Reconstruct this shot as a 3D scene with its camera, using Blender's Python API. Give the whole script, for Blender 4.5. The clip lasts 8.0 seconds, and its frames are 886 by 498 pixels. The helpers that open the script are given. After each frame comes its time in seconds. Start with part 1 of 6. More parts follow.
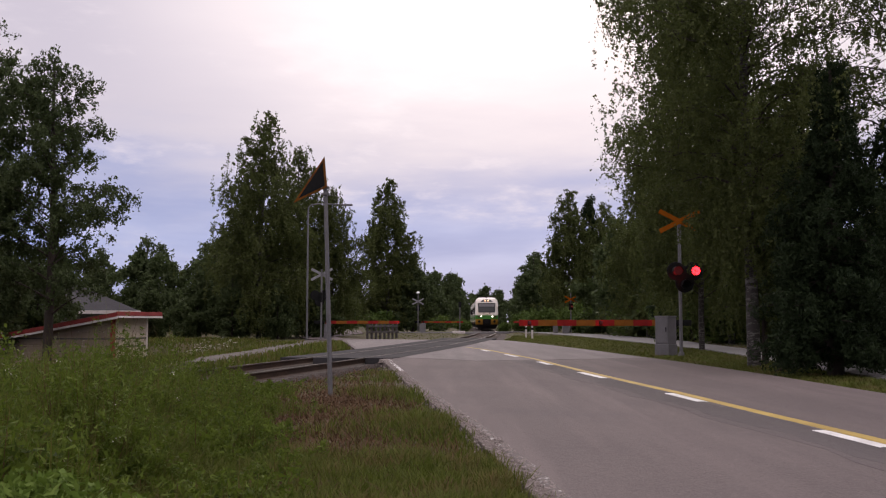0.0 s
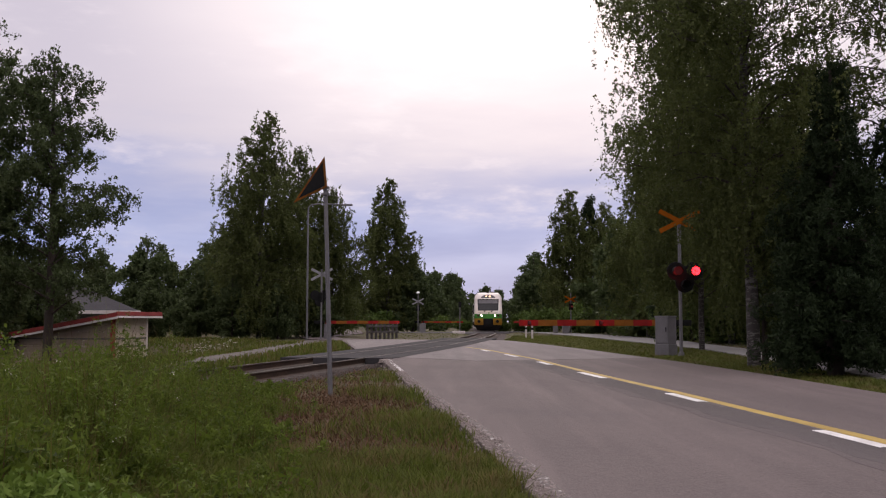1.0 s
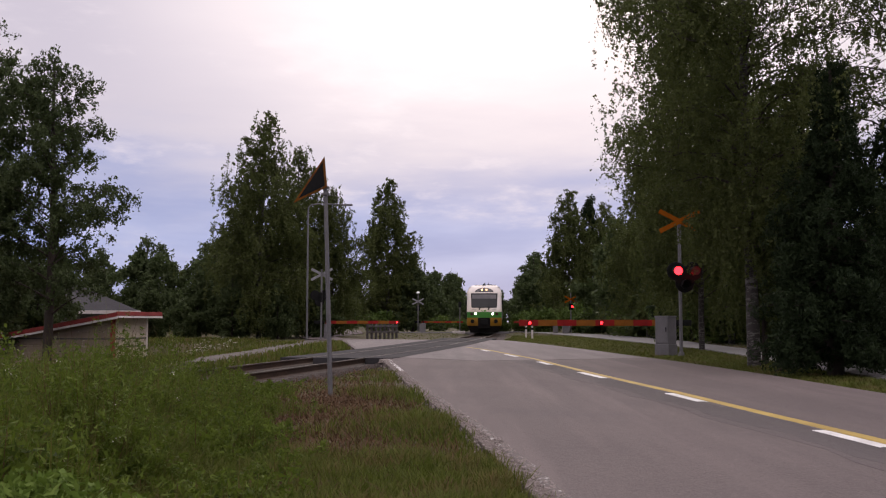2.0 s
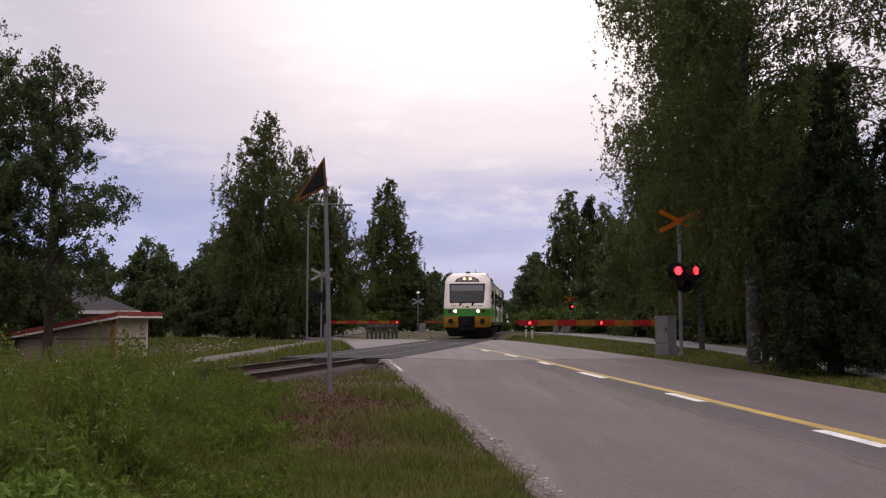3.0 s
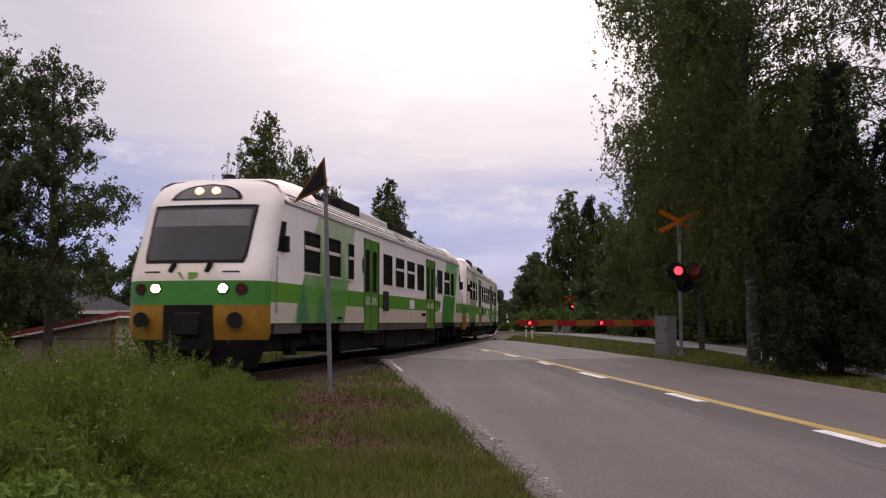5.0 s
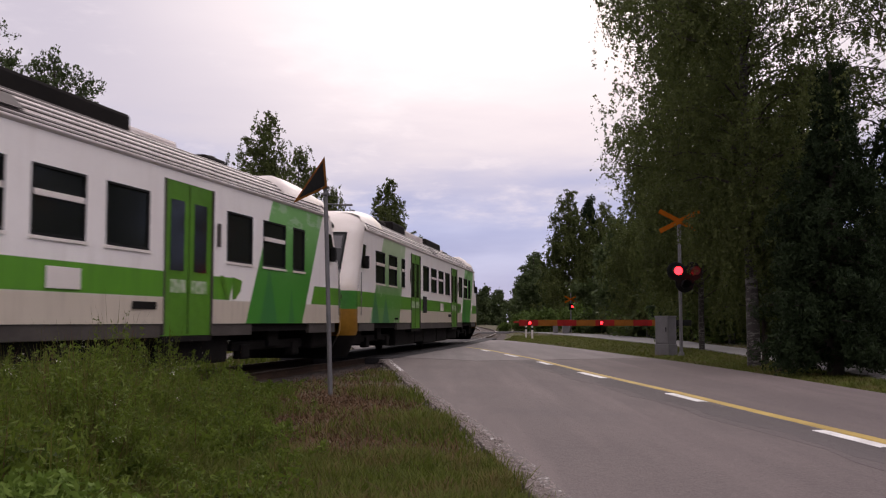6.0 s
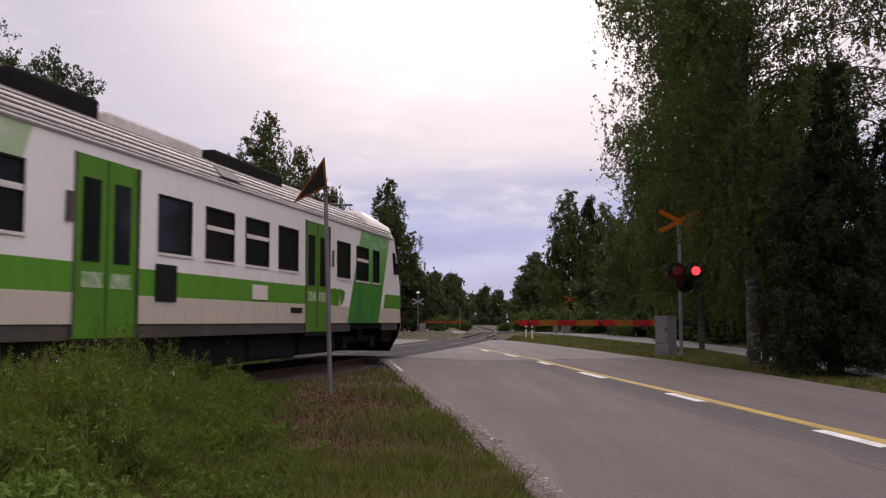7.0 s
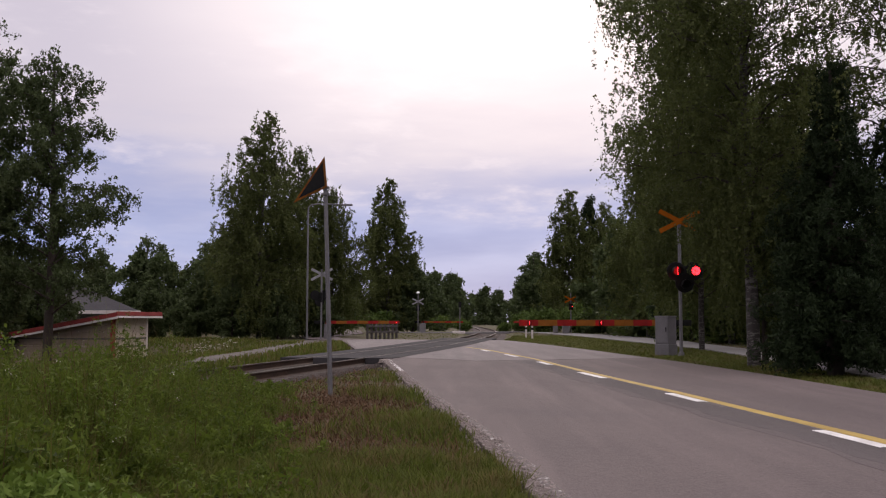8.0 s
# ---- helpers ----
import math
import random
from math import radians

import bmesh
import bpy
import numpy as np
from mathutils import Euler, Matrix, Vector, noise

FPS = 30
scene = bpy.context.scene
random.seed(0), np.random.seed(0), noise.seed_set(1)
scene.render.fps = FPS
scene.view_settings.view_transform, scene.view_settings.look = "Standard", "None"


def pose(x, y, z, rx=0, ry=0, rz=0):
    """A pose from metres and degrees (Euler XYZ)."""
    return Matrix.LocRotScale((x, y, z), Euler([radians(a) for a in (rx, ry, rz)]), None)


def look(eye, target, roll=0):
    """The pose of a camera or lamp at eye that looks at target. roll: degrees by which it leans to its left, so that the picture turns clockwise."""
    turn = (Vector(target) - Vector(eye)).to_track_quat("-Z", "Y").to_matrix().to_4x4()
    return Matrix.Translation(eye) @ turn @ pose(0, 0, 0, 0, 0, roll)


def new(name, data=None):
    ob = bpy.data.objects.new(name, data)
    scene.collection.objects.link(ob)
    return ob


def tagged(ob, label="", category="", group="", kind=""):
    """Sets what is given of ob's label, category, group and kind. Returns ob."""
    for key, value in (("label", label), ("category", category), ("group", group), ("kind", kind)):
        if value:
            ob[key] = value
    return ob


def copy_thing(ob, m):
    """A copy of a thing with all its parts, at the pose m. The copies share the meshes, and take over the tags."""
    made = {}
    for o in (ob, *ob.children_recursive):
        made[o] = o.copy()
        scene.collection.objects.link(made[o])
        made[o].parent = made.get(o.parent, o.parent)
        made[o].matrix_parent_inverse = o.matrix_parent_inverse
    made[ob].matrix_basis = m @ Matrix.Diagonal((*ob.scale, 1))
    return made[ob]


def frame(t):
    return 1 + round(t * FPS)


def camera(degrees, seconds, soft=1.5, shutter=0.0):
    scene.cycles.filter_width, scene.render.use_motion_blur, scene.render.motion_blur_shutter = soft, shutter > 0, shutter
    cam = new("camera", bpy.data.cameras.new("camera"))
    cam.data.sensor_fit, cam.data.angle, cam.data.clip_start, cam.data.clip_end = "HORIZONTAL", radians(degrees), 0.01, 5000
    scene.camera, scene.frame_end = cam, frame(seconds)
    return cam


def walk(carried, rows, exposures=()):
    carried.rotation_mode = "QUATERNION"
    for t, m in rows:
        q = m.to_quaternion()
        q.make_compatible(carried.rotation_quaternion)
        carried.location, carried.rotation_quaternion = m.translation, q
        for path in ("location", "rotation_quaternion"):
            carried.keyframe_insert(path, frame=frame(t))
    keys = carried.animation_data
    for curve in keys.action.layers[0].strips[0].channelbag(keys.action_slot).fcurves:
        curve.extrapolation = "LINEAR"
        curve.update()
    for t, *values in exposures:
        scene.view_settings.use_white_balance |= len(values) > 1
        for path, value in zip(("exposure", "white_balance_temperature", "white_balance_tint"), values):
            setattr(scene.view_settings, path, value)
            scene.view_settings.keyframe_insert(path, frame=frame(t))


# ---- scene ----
cam = camera(50.0, 8.0, soft=1.15, shutter=0.15)
EYE = pose(0, 0, 1.044, 94.37, 0, 0)
walk(cam, [(0.0, EYE), (8.0, EYE)], exposures=[(0.0, -0.10, 6650, 18), (8.0, -0.10, 6650, 18)])

# ---- world and sun ----
SUN_AZ, SUN_EL = radians(6), radians(24)
world = bpy.data.worlds.new("sky")
scene.world = world
world.use_nodes = True


class Nodes:
    """Short hand for node trees."""

    def __init__(self, tree):
        self.t = tree

    def add(self, kind, **props):
        n = self.t.nodes.new(kind)
        for k, v in props.items():
            setattr(n, k, v)
        return n

    def put(self, socket, value):
        if isinstance(value, bpy.types.NodeSocket):
            self.t.links.new(value, socket)
        elif isinstance(value, tuple) and len(value) == 3 and socket.type == "RGBA":
            socket.default_value = (*value, 1)
        else:
            socket.default_value = value

    def math(self, op, a, b=0.0, c=0.0, clamp=False):
        n = self.add("ShaderNodeMath", operation=op, use_clamp=clamp)
        for s, v in zip(n.inputs, (a, b, c)):
            self.put(s, v)
        return n.outputs[0]

    def vec(self, op, a, b=(0, 0, 0)):
        n = self.add("ShaderNodeVectorMath", operation=op)
        self.put(n.inputs[0], a)
        self.put(n.inputs[1], b)
        return n

    def mix(self, f, a, b, blend="MIX"):
        n = self.add("ShaderNodeMix", data_type="RGBA", blend_type=blend)
        self.put(n.inputs[0], f)
        self.put(n.inputs[6], a)
        self.put(n.inputs[7], b)
        return n.outputs[2]

    def ramp(self, v, lo, hi, a=0.0, b=1.0):
        n = self.add("ShaderNodeMapRange", interpolation_type="SMOOTHSTEP")
        for s, x in zip(n.inputs, (v, lo, hi, a, b)):
            self.put(s, x)
        return n.outputs[0]

    def noise(self, v, scale, detail=4.0, rough=0.55):
        n = self.add("ShaderNodeTexNoise")
        if v is not None:
            self.put(n.inputs["Vector"], v)
        self.put(n.inputs["Scale"], scale)
        self.put(n.inputs["Detail"], detail)
        self.put(n.inputs["Roughness"], rough)
        return n.outputs[0]


def build_sky():
    """Overcast evening sky: blue-grey low down, pale rose cloud above, brightest where the sun stands behind it."""
    tree = world.node_tree
    tree.nodes.clear()
    n = Nodes(tree)
    d = n.add("ShaderNodeTexCoord").outputs["Generated"]
    sep = n.add("ShaderNodeSeparateXYZ")
    n.put(sep.inputs[0], d)
    up = sep.outputs[2]
    flat = n.vec("MULTIPLY", d, (1.0, 1.0, 4.5)).outputs[0]
    big = n.noise(flat, 2.2, 6.0, 0.55)
    streak = n.noise(n.vec("MULTIPLY", d, (1.5, 1.5, 9.0)).outputs[0], 2.6, 5.0, 0.55)
    lift = n.math("ADD", up, n.math("MULTIPLY", n.math("SUBTRACT", big, 0.5), 0.16))
    lift = n.math("ADD", lift, n.math("MULTIPLY", n.math("SUBTRACT", streak, 0.5), 0.07))
    s = (math.sin(SUN_AZ) * math.cos(SUN_EL), math.cos(SUN_AZ) * math.cos(SUN_EL), math.sin(SUN_EL))
    near = n.vec("DOT_PRODUCT", d, s).outputs["Value"]
    low = n.mix(n.ramp(streak, 0.35, 0.7), (0.27, 0.345, 0.63), (0.40, 0.475, 0.75))
    c = n.mix(n.ramp(lift, 0.09, 0.21), low, (0.64, 0.61, 0.69))
    c = n.mix(n.ramp(lift, 0.31, 0.65), c, (1.75, 1.66, 1.70))
    puff = n.noise(n.vec("MULTIPLY", d, (1.0, 1.0, 3.2)).outputs[0], 6.0, 7.0, 0.6)
    c = n.mix(n.math("MULTIPLY", n.ramp(puff, 0.50, 0.68), n.ramp(lift, 0.05, 0.16, 0.0, 0.75)), c, (0.84, 0.79, 0.84))
    glow = n.math("MULTIPLY", n.ramp(near, 0.88, 1.0), n.ramp(lift, 0.12, 0.34))
    c = n.mix(glow, c, (1.15, 1.07, 1.04))
    sky = n.add("ShaderNodeTexSky", sky_type="NISHITA", sun_disc=False, sun_elevation=SUN_EL, sun_rotation=SUN_AZ)
    c = n.mix(0.008, c, sky.outputs[0])
    bg = n.add("ShaderNodeBackground")
    n.put(bg.inputs[0], c)
    bg.inputs[1].default_value = 1.0
    out = n.add("ShaderNodeOutputWorld")
    tree.links.new(bg.outputs[0], out.inputs[0])


build_sky()
sun = new("sun", bpy.data.lights.new("sun", "SUN"))
sun.data.energy, sun.data.angle, sun.data.color = 0.6, radians(20), (1.0, 0.93, 0.86)
sun.matrix_world = look((0, 0, 30), (-math.sin(SUN_AZ) * math.cos(SUN_EL), -math.cos(SUN_AZ) * math.cos(SUN_EL), 30 - math.sin(SUN_EL)))

# ---- materials ----


def surface(name, c1, c2, scale=3.0, rough=0.7, bump=0.0, fine=40.0, metal=0.0, c3=None, speck=0.0, spec=0.25, mid=0.22):
    """A surface with broad stains, fine grain and relief; c3 is a rarer third colour."""
    m = bpy.data.materials.new(name)
    m.use_nodes = True
    n = Nodes(m.node_tree)
    b = m.node_tree.nodes["Principled BSDF"]
    v = n.add("ShaderNodeTexCoord").outputs["Object"]
    broad, grain = n.noise(v, scale, 5.0), n.noise(v, fine, 3.0, 0.7)
    c = n.mix(n.ramp(broad, 0.3, 0.7), c1, c2)
    if c3:
        c = n.mix(n.ramp(n.noise(v, scale * 0.37, 4.0, 0.65), 0.52, 0.68), c, c3)
    c = n.mix(n.ramp(n.noise(v, fine * 0.22, 4.0, 0.7), 0.35, 0.7, 0.0, mid), c, (c1[0] * 0.6, c1[1] * 0.6, c1[2] * 0.6))
    c = n.mix(n.ramp(grain, 0.3, 0.75, 0.0, 0.35 + speck), c, (c1[0] * 0.45, c1[1] * 0.45, c1[2] * 0.45))
    n.put(b.inputs["Base Color"], c)
    n.put(b.inputs["Roughness"], n.math("ADD", n.math("MULTIPLY", grain, 0.2), rough - 0.1, clamp=True))
    b.inputs["Metallic"].default_value = metal
    b.inputs["Specular IOR Level"].default_value = spec
    if bump:
        k = n.add("ShaderNodeBump")
        k.inputs["Strength"].default_value = bump
        k.inputs["Distance"].default_value = 0.02
        n.put(k.inputs["Height"], grain)
        n.put(b.inputs["Normal"], k.outputs[0])
    return m


def leafy(name, dark, light, through_c, rough=0.6, dry=None, patch=0.6):
    """Leaves: each its own tint, part of the light passes through."""
    m = bpy.data.materials.new(name)
    m.use_nodes = True
    n = Nodes(m.node_tree)
    b = m.node_tree.nodes["Principled BSDF"]
    r = n.add("ShaderNodeNewGeometry").outputs["Random Per Island"]
    v = n.add("ShaderNodeTexCoord").outputs["Object"]
    c = n.mix(r, dark, light)
    c = n.mix(n.ramp(n.noise(v, patch, 3.0), 0.35, 0.7, 0.0, 0.6), c, light)
    if dry:
        c = n.mix(n.math("MULTIPLY", n.ramp(n.noise(v, 1.3, 5.0, 0.7), 0.46, 0.62), n.ramp(r, 0.1, 0.6, 0.35, 0.95)), c, dry)
    n.put(b.inputs["Base Color"], c)
    b.inputs["Roughness"].default_value = rough
    b.inputs["Specular IOR Level"].default_value = 0.08
    tr = n.add("ShaderNodeBsdfTranslucent")
    n.put(tr.inputs[0], through_c)
    mixer = n.add("ShaderNodeMixShader")
    mixer.inputs[0].default_value = 0.3
    n.t.links.new(b.outputs[0], mixer.inputs[1])
    n.t.links.new(tr.outputs[0], mixer.inputs[2])
    n.t.links.new(mixer.outputs[0], m.node_tree.nodes["Material Output"].inputs[0])
    return m


def worn_asphalt(name, c1, c2, c3):
    """Asphalt with stone grain, broad stains and faint wheel streaks along the road."""
    m = surface(name, c1, c2, 0.35, 0.85, 0.8, 42.0, speck=0.38, mid=0.42, c3=c3, spec=0.3)
    n = Nodes(m.node_tree)
    b = m.node_tree.nodes["Principled BSDF"]
    v = n.add("ShaderNodeTexCoord").outputs["Object"]
    old = b.inputs["Base Color"].links[0].from_socket
    lane = n.noise(n.vec("MULTIPLY", v, (1.0, 0.06, 1.0)).outputs[0], 1.6, 5.0, 0.6)
    c = n.mix(n.ramp(lane, 0.42, 0.72, 0.0, 0.45), old, (c1[0] * 1.22, c1[1] * 1.2, c1[2] * 1.2))
    crumbs = n.noise(v, 24.0, 3.0, 0.8)
    c = n.mix(n.ramp(crumbs, 0.57, 0.72, 0.0, 0.5), c, (c1[0] * 1.6, c1[1] * 1.55, c1[2] * 1.5))
    n.put(b.inputs["Base Color"], c)
    return m


def worn_paint():
    """White paint mostly rubbed off the asphalt."""
    m = surface("worn_paint_white", (0.55, 0.53, 0.51), (0.45, 0.43, 0.41), 5.0, 0.8, 0.2, 60.0)
    n = Nodes(m.node_tree)
    b = m.node_tree.nodes["Principled BSDF"]
    v = n.add("ShaderNodeTexCoord").outputs["Object"]
    old = b.inputs["Base Color"].links[0].from_socket
    n.put(b.inputs["Base Color"], n.mix(n.ramp(n.noise(v, 4.0, 8.0, 0.85), 0.37, 0.46), old, (0.092, 0.075, 0.072)))
    return m


def glowing(name, colour, power, base=(0.3, 0.3, 0.3)):
    m = bpy.data.materials.new(name)
    m.use_nodes = True
    b = m.node_tree.nodes["Principled BSDF"]
    b.inputs["Base Color"].default_value = (*base, 1)
    b.inputs["Emission Color"].default_value = (*colour, 1)
    b.inputs["Emission Strength"].default_value = power
    return m


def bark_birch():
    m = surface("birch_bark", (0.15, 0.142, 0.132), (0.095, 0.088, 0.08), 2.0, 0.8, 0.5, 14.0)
    n = Nodes(m.node_tree)
    b = m.node_tree.nodes["Principled BSDF"]
    v = n.add("ShaderNodeTexCoord").outputs["Object"]
    old = b.inputs["Base Color"].links[0].from_socket
    marks = n.noise(n.vec("MULTIPLY", v, (2.0, 2.0, 7.0)).outputs[0], 2.2, 4.0, 0.7)
    c = n.mix(n.ramp(marks, 0.40, 0.50), old, (0.035, 0.03, 0.028))
    n.put(b.inputs["Base Color"], c)
    return m


M = dict(
    asphalt=worn_asphalt("asphalt", (0.146, 0.118, 0.114), (0.116, 0.095, 0.093), (0.098, 0.083, 0.083)),
    asphalt_dark=worn_asphalt("asphalt_patch", (0.098, 0.084, 0.083), (0.080, 0.069, 0.069), (0.074, 0.064, 0.065)),
    asphalt_mid=worn_asphalt("asphalt_seam_edge", (0.122, 0.101, 0.099), (0.098, 0.082, 0.081), (0.088, 0.075, 0.075)),
    asphalt_pale=worn_asphalt("asphalt_pale", (0.198, 0.174, 0.170), (0.164, 0.145, 0.142), (0.150, 0.132, 0.130)),
    path=surface("path_asphalt", (0.22, 0.212, 0.212), (0.186, 0.178, 0.178), 0.5, 0.85, 0.2, 90.0),
    gravel=surface("gravel", (0.20, 0.163, 0.15), (0.13, 0.104, 0.096), 1.2, 0.95, 1.0, 60.0, speck=0.3),
    lane=surface("lane_gravel", (0.125, 0.110, 0.098), (0.09, 0.078, 0.068), 0.8, 0.95, 0.6, 50.0),
    stones=surface("loose_stones", (0.28, 0.24, 0.225), (0.17, 0.145, 0.135), 9.0, 0.95, 0.0, 60.0),
    ballast=surface("ballast", (0.085, 0.067, 0.060), (0.055, 0.043, 0.039), 0.8, 0.95, 1.0, 45.0, speck=0.3),
    soil=surface("meadow_soil", (0.056, 0.053, 0.020), (0.078, 0.056, 0.030), 0.45, 0.95, 0.8, 22.0, c3=(0.050, 0.066, 0.018)),
    dirt=surface("dry_dirt", (0.125, 0.085, 0.065), (0.085, 0.06, 0.045), 0.9, 0.95, 0.8, 30.0),
    white_line=surface("road_paint_white", (0.78, 0.77, 0.76), (0.55, 0.53, 0.52), 2.5, 0.7, 0.1, 70.0),
    worn_line=worn_paint(),
    yellow_line=surface("road_paint_yellow", (0.44, 0.315, 0.08), (0.33, 0.235, 0.065), 1.5, 0.7, 0.1, 70.0),
    rail=surface("rail_steel", (0.075, 0.045, 0.03), (0.05, 0.032, 0.024), 2.0, 0.7, 0.2, 50.0, 0.3),
    rail_top=surface("rail_head", (0.085, 0.066, 0.056), (0.062, 0.048, 0.042), 2.0, 0.55, 0.0, 50.0, 0.35),
    sleeper=surface("sleeper_wood", (0.085, 0.07, 0.06), (0.05, 0.042, 0.037), 1.5, 0.9, 0.5, 25.0),
    panel=surface("crossing_panel", (0.056, 0.053, 0.055), (0.040, 0.038, 0.040), 0.6, 0.9, 0.3, 60.0, spec=0.08),
    steel=surface("galvanised_steel", (0.20, 0.195, 0.20), (0.14, 0.135, 0.14), 2.0, 0.55, 0.1, 40.0, 0.4),
    grey_paint=surface("grey_cabinet_paint", (0.165, 0.158, 0.162), (0.125, 0.12, 0.124), 2.0, 0.6, 0.1, 30.0),
    dark_paint=surface("black_metal", (0.008, 0.008, 0.008), (0.013, 0.013, 0.013), 3.0, 0.75, spec=0.15),
    orange=surface("orange_yellow_board", (0.36, 0.10, 0.005), (0.28, 0.076, 0.004), 4.0, 0.7, 0.0, 60.0, spec=0.08),
    rusty_orange=surface("rusty_orange_rim", (0.22, 0.082, 0.014), (0.11, 0.045, 0.014), 9.0, 0.8, 0.2, 50.0, spec=0.08),
    red_board=surface("red_board", (0.30, 0.014, 0.011), (0.22, 0.012, 0.010), 4.0, 0.7, spec=0.2),
    boom_yellow=surface("boom_yellow", (0.26, 0.095, 0.010), (0.20, 0.07, 0.008), 4.0, 0.7, spec=0.2),
    sign_grey=surface("sign_back_grey", (0.30, 0.30, 0.31), (0.22, 0.22, 0.23), 4.0, 0.6),
    red_on=glowing("red_lamp", (1.0, 0.015, 0.02), 9.0, (0.3, 0.01, 0.01)),
    red_dim=glowing("red_lamp_fading", (1.0, 0.02, 0.02), 0.025, (0.05, 0.004, 0.004)),
    white_on=glowing("small_white_lamp", (1.0, 0.95, 0.9), 0.35, (0.8, 0.8, 0.8)),
    head_on=glowing("headlamp_glow", (1.0, 0.90, 0.76), 8.0, (0.8, 0.8, 0.8)),
    roof_on=glowing("roof_lamp_glow", (1.0, 0.52, 0.20), 2.6, (0.8, 0.7, 0.6)),
    birch=bark_birch(),
    bark=surface("dark_bark", (0.055, 0.042, 0.034), (0.03, 0.024, 0.02), 3.0, 0.9, 0.8, 25.0),
    leaf_birch=leafy("birch_leaves", (0.046, 0.058, 0.020), (0.092, 0.106, 0.036), (0.085, 0.112, 0.028)),
    leaf_alder=leafy("broad_leaves", (0.042, 0.058, 0.026), (0.078, 0.100, 0.042), (0.052, 0.078, 0.024)),
    needle=leafy("spruce_needles", (0.014, 0.024, 0.011), (0.028, 0.042, 0.018), (0.012, 0.02, 0.006)),
    bush=leafy("bush_leaves", (0.05, 0.085, 0.022), (0.09, 0.13, 0.035), (0.08, 0.12, 0.02)),
    grass=leafy("grass_blades", (0.036, 0.047, 0.009), (0.104, 0.116, 0.026), (0.10, 0.14, 0.022), dry=(0.130, 0.080, 0.042)),
    weed=leafy("weed_leaves", (0.012, 0.022, 0.004), (0.112, 0.150, 0.026), (0.12, 0.175, 0.022), patch=1.7),
    bright_weed=leafy("bright_leaves", (0.070, 0.120, 0.022), (0.125, 0.180, 0.036), (0.11, 0.17, 0.03)),
    dry=leafy("dry_stalks", (0.070, 0.040, 0.025), (0.135, 0.078, 0.043), (0.06, 0.036, 0.02)),
    flower=surface("white_flower", (0.52, 0.50, 0.42), (0.40, 0.40, 0.32), 8.0, 0.8),
    lilac=surface("purple_flower", (0.22, 0.09, 0.22), (0.16, 0.06, 0.17), 8.0, 0.8),
    cream=surface("cream_boards", (0.52, 0.44, 0.36), (0.44, 0.37, 0.30), 1.2, 0.75, 0.2, 30.0),
    # cream boards again, with the front wall's shade put into the colour
    cream_in_shade=surface("shaded_boards", (0.26, 0.20, 0.155), (0.20, 0.15, 0.12), 1.2, 0.75, 0.2, 30.0),
    red_trim=surface("red_trim_paint", (0.26, 0.035, 0.03), (0.20, 0.028, 0.025), 2.0, 0.6, 0.1, 30.0),
    white_trim=surface("white_trim_paint", (0.66, 0.60, 0.57), (0.55, 0.50, 0.47), 2.0, 0.6, 0.1, 30.0),
    roof_felt=surface("grey_roof_tiles", (0.050, 0.047, 0.052), (0.036, 0.034, 0.038), 1.0, 0.8, 0.4, 14.0),
    house_wall=surface("pale_house_wall", (0.26, 0.24, 0.235), (0.20, 0.185, 0.18), 1.0, 0.8),
    glass=surface("dark_window_glass", (0.012, 0.014, 0.014), (0.02, 0.022, 0.02), 0.8, 0.12, 0.0, 10.0, spec=0.5),
    wood=surface("weathered_wood", (0.10, 0.09, 0.085), (0.07, 0.062, 0.06), 2.0, 0.85, 0.4, 20.0),
)


# ---- building helpers ----
def finish(name, bm, material, smooth=False):
    me = bpy.data.meshes.new(name)
    bm.normal_update()
    bm.to_mesh(me)
    bm.free()
    if material:
        me.materials.append(material)
    if smooth:
        me.polygons.foreach_set("use_smooth", [True] * len(me.polygons))
    return me


def part(name, bm, material, parent=None, label="", smooth=False):
    """One mesh object out of a bmesh, under a thing or a part."""
    ob = new(name, finish(name, bm, material, smooth))
    ob.parent = parent
    return tagged(ob, label)


def raw(name, verts, faces, material, parent=None, label="", smooth=False):
    me = bpy.data.meshes.new(name)
    if isinstance(faces, np.ndarray):
        k, m = faces.shape
        me.vertices.add(len(verts))
        me.vertices.foreach_set("co", np.asarray(verts, dtype=np.float32).ravel())
        me.loops.add(k * m)
        me.loops.foreach_set("vertex_index", faces.astype(np.int32).ravel())
        me.polygons.add(k)
        me.polygons.foreach_set("loop_start", np.arange(0, k * m, m, dtype=np.int32))
        me.update(calc_edges=True)
        me.validate()
    else:
        me.from_pydata([tuple(v) for v in verts], [], faces)
    me.materials.append(material)
    if smooth:
        me.polygons.foreach_set("use_smooth", [True] * len(me.polygons))
    me.update()
    ob = new(name, me)
    ob.parent = parent
    return tagged(ob, label)


def empty(name, m, label, category, group="", kind=""):
    ob = new(name)
    ob.empty_display_size = 0.2
    ob.matrix_world = m
    return tagged(ob, label, category, group, kind)


def box(bm, x0, x1, y0, y1, z0, z1, bevel=0.0, m=None):
    mat = Matrix.LocRotScale(((x0 + x1) / 2, (y0 + y1) / 2, (z0 + z1) / 2), None, (x1 - x0, y1 - y0, z1 - z0))
    made = bmesh.ops.create_cube(bm, size=1.0, matrix=(m or Matrix()) @ mat)
    if bevel:
        edges = {e for v in made["verts"] for e in v.link_edges}
        bmesh.ops.bevel(bm, geom=list(edges), offset=bevel, segments=2, affect="EDGES", profile=0.5)
    return bm


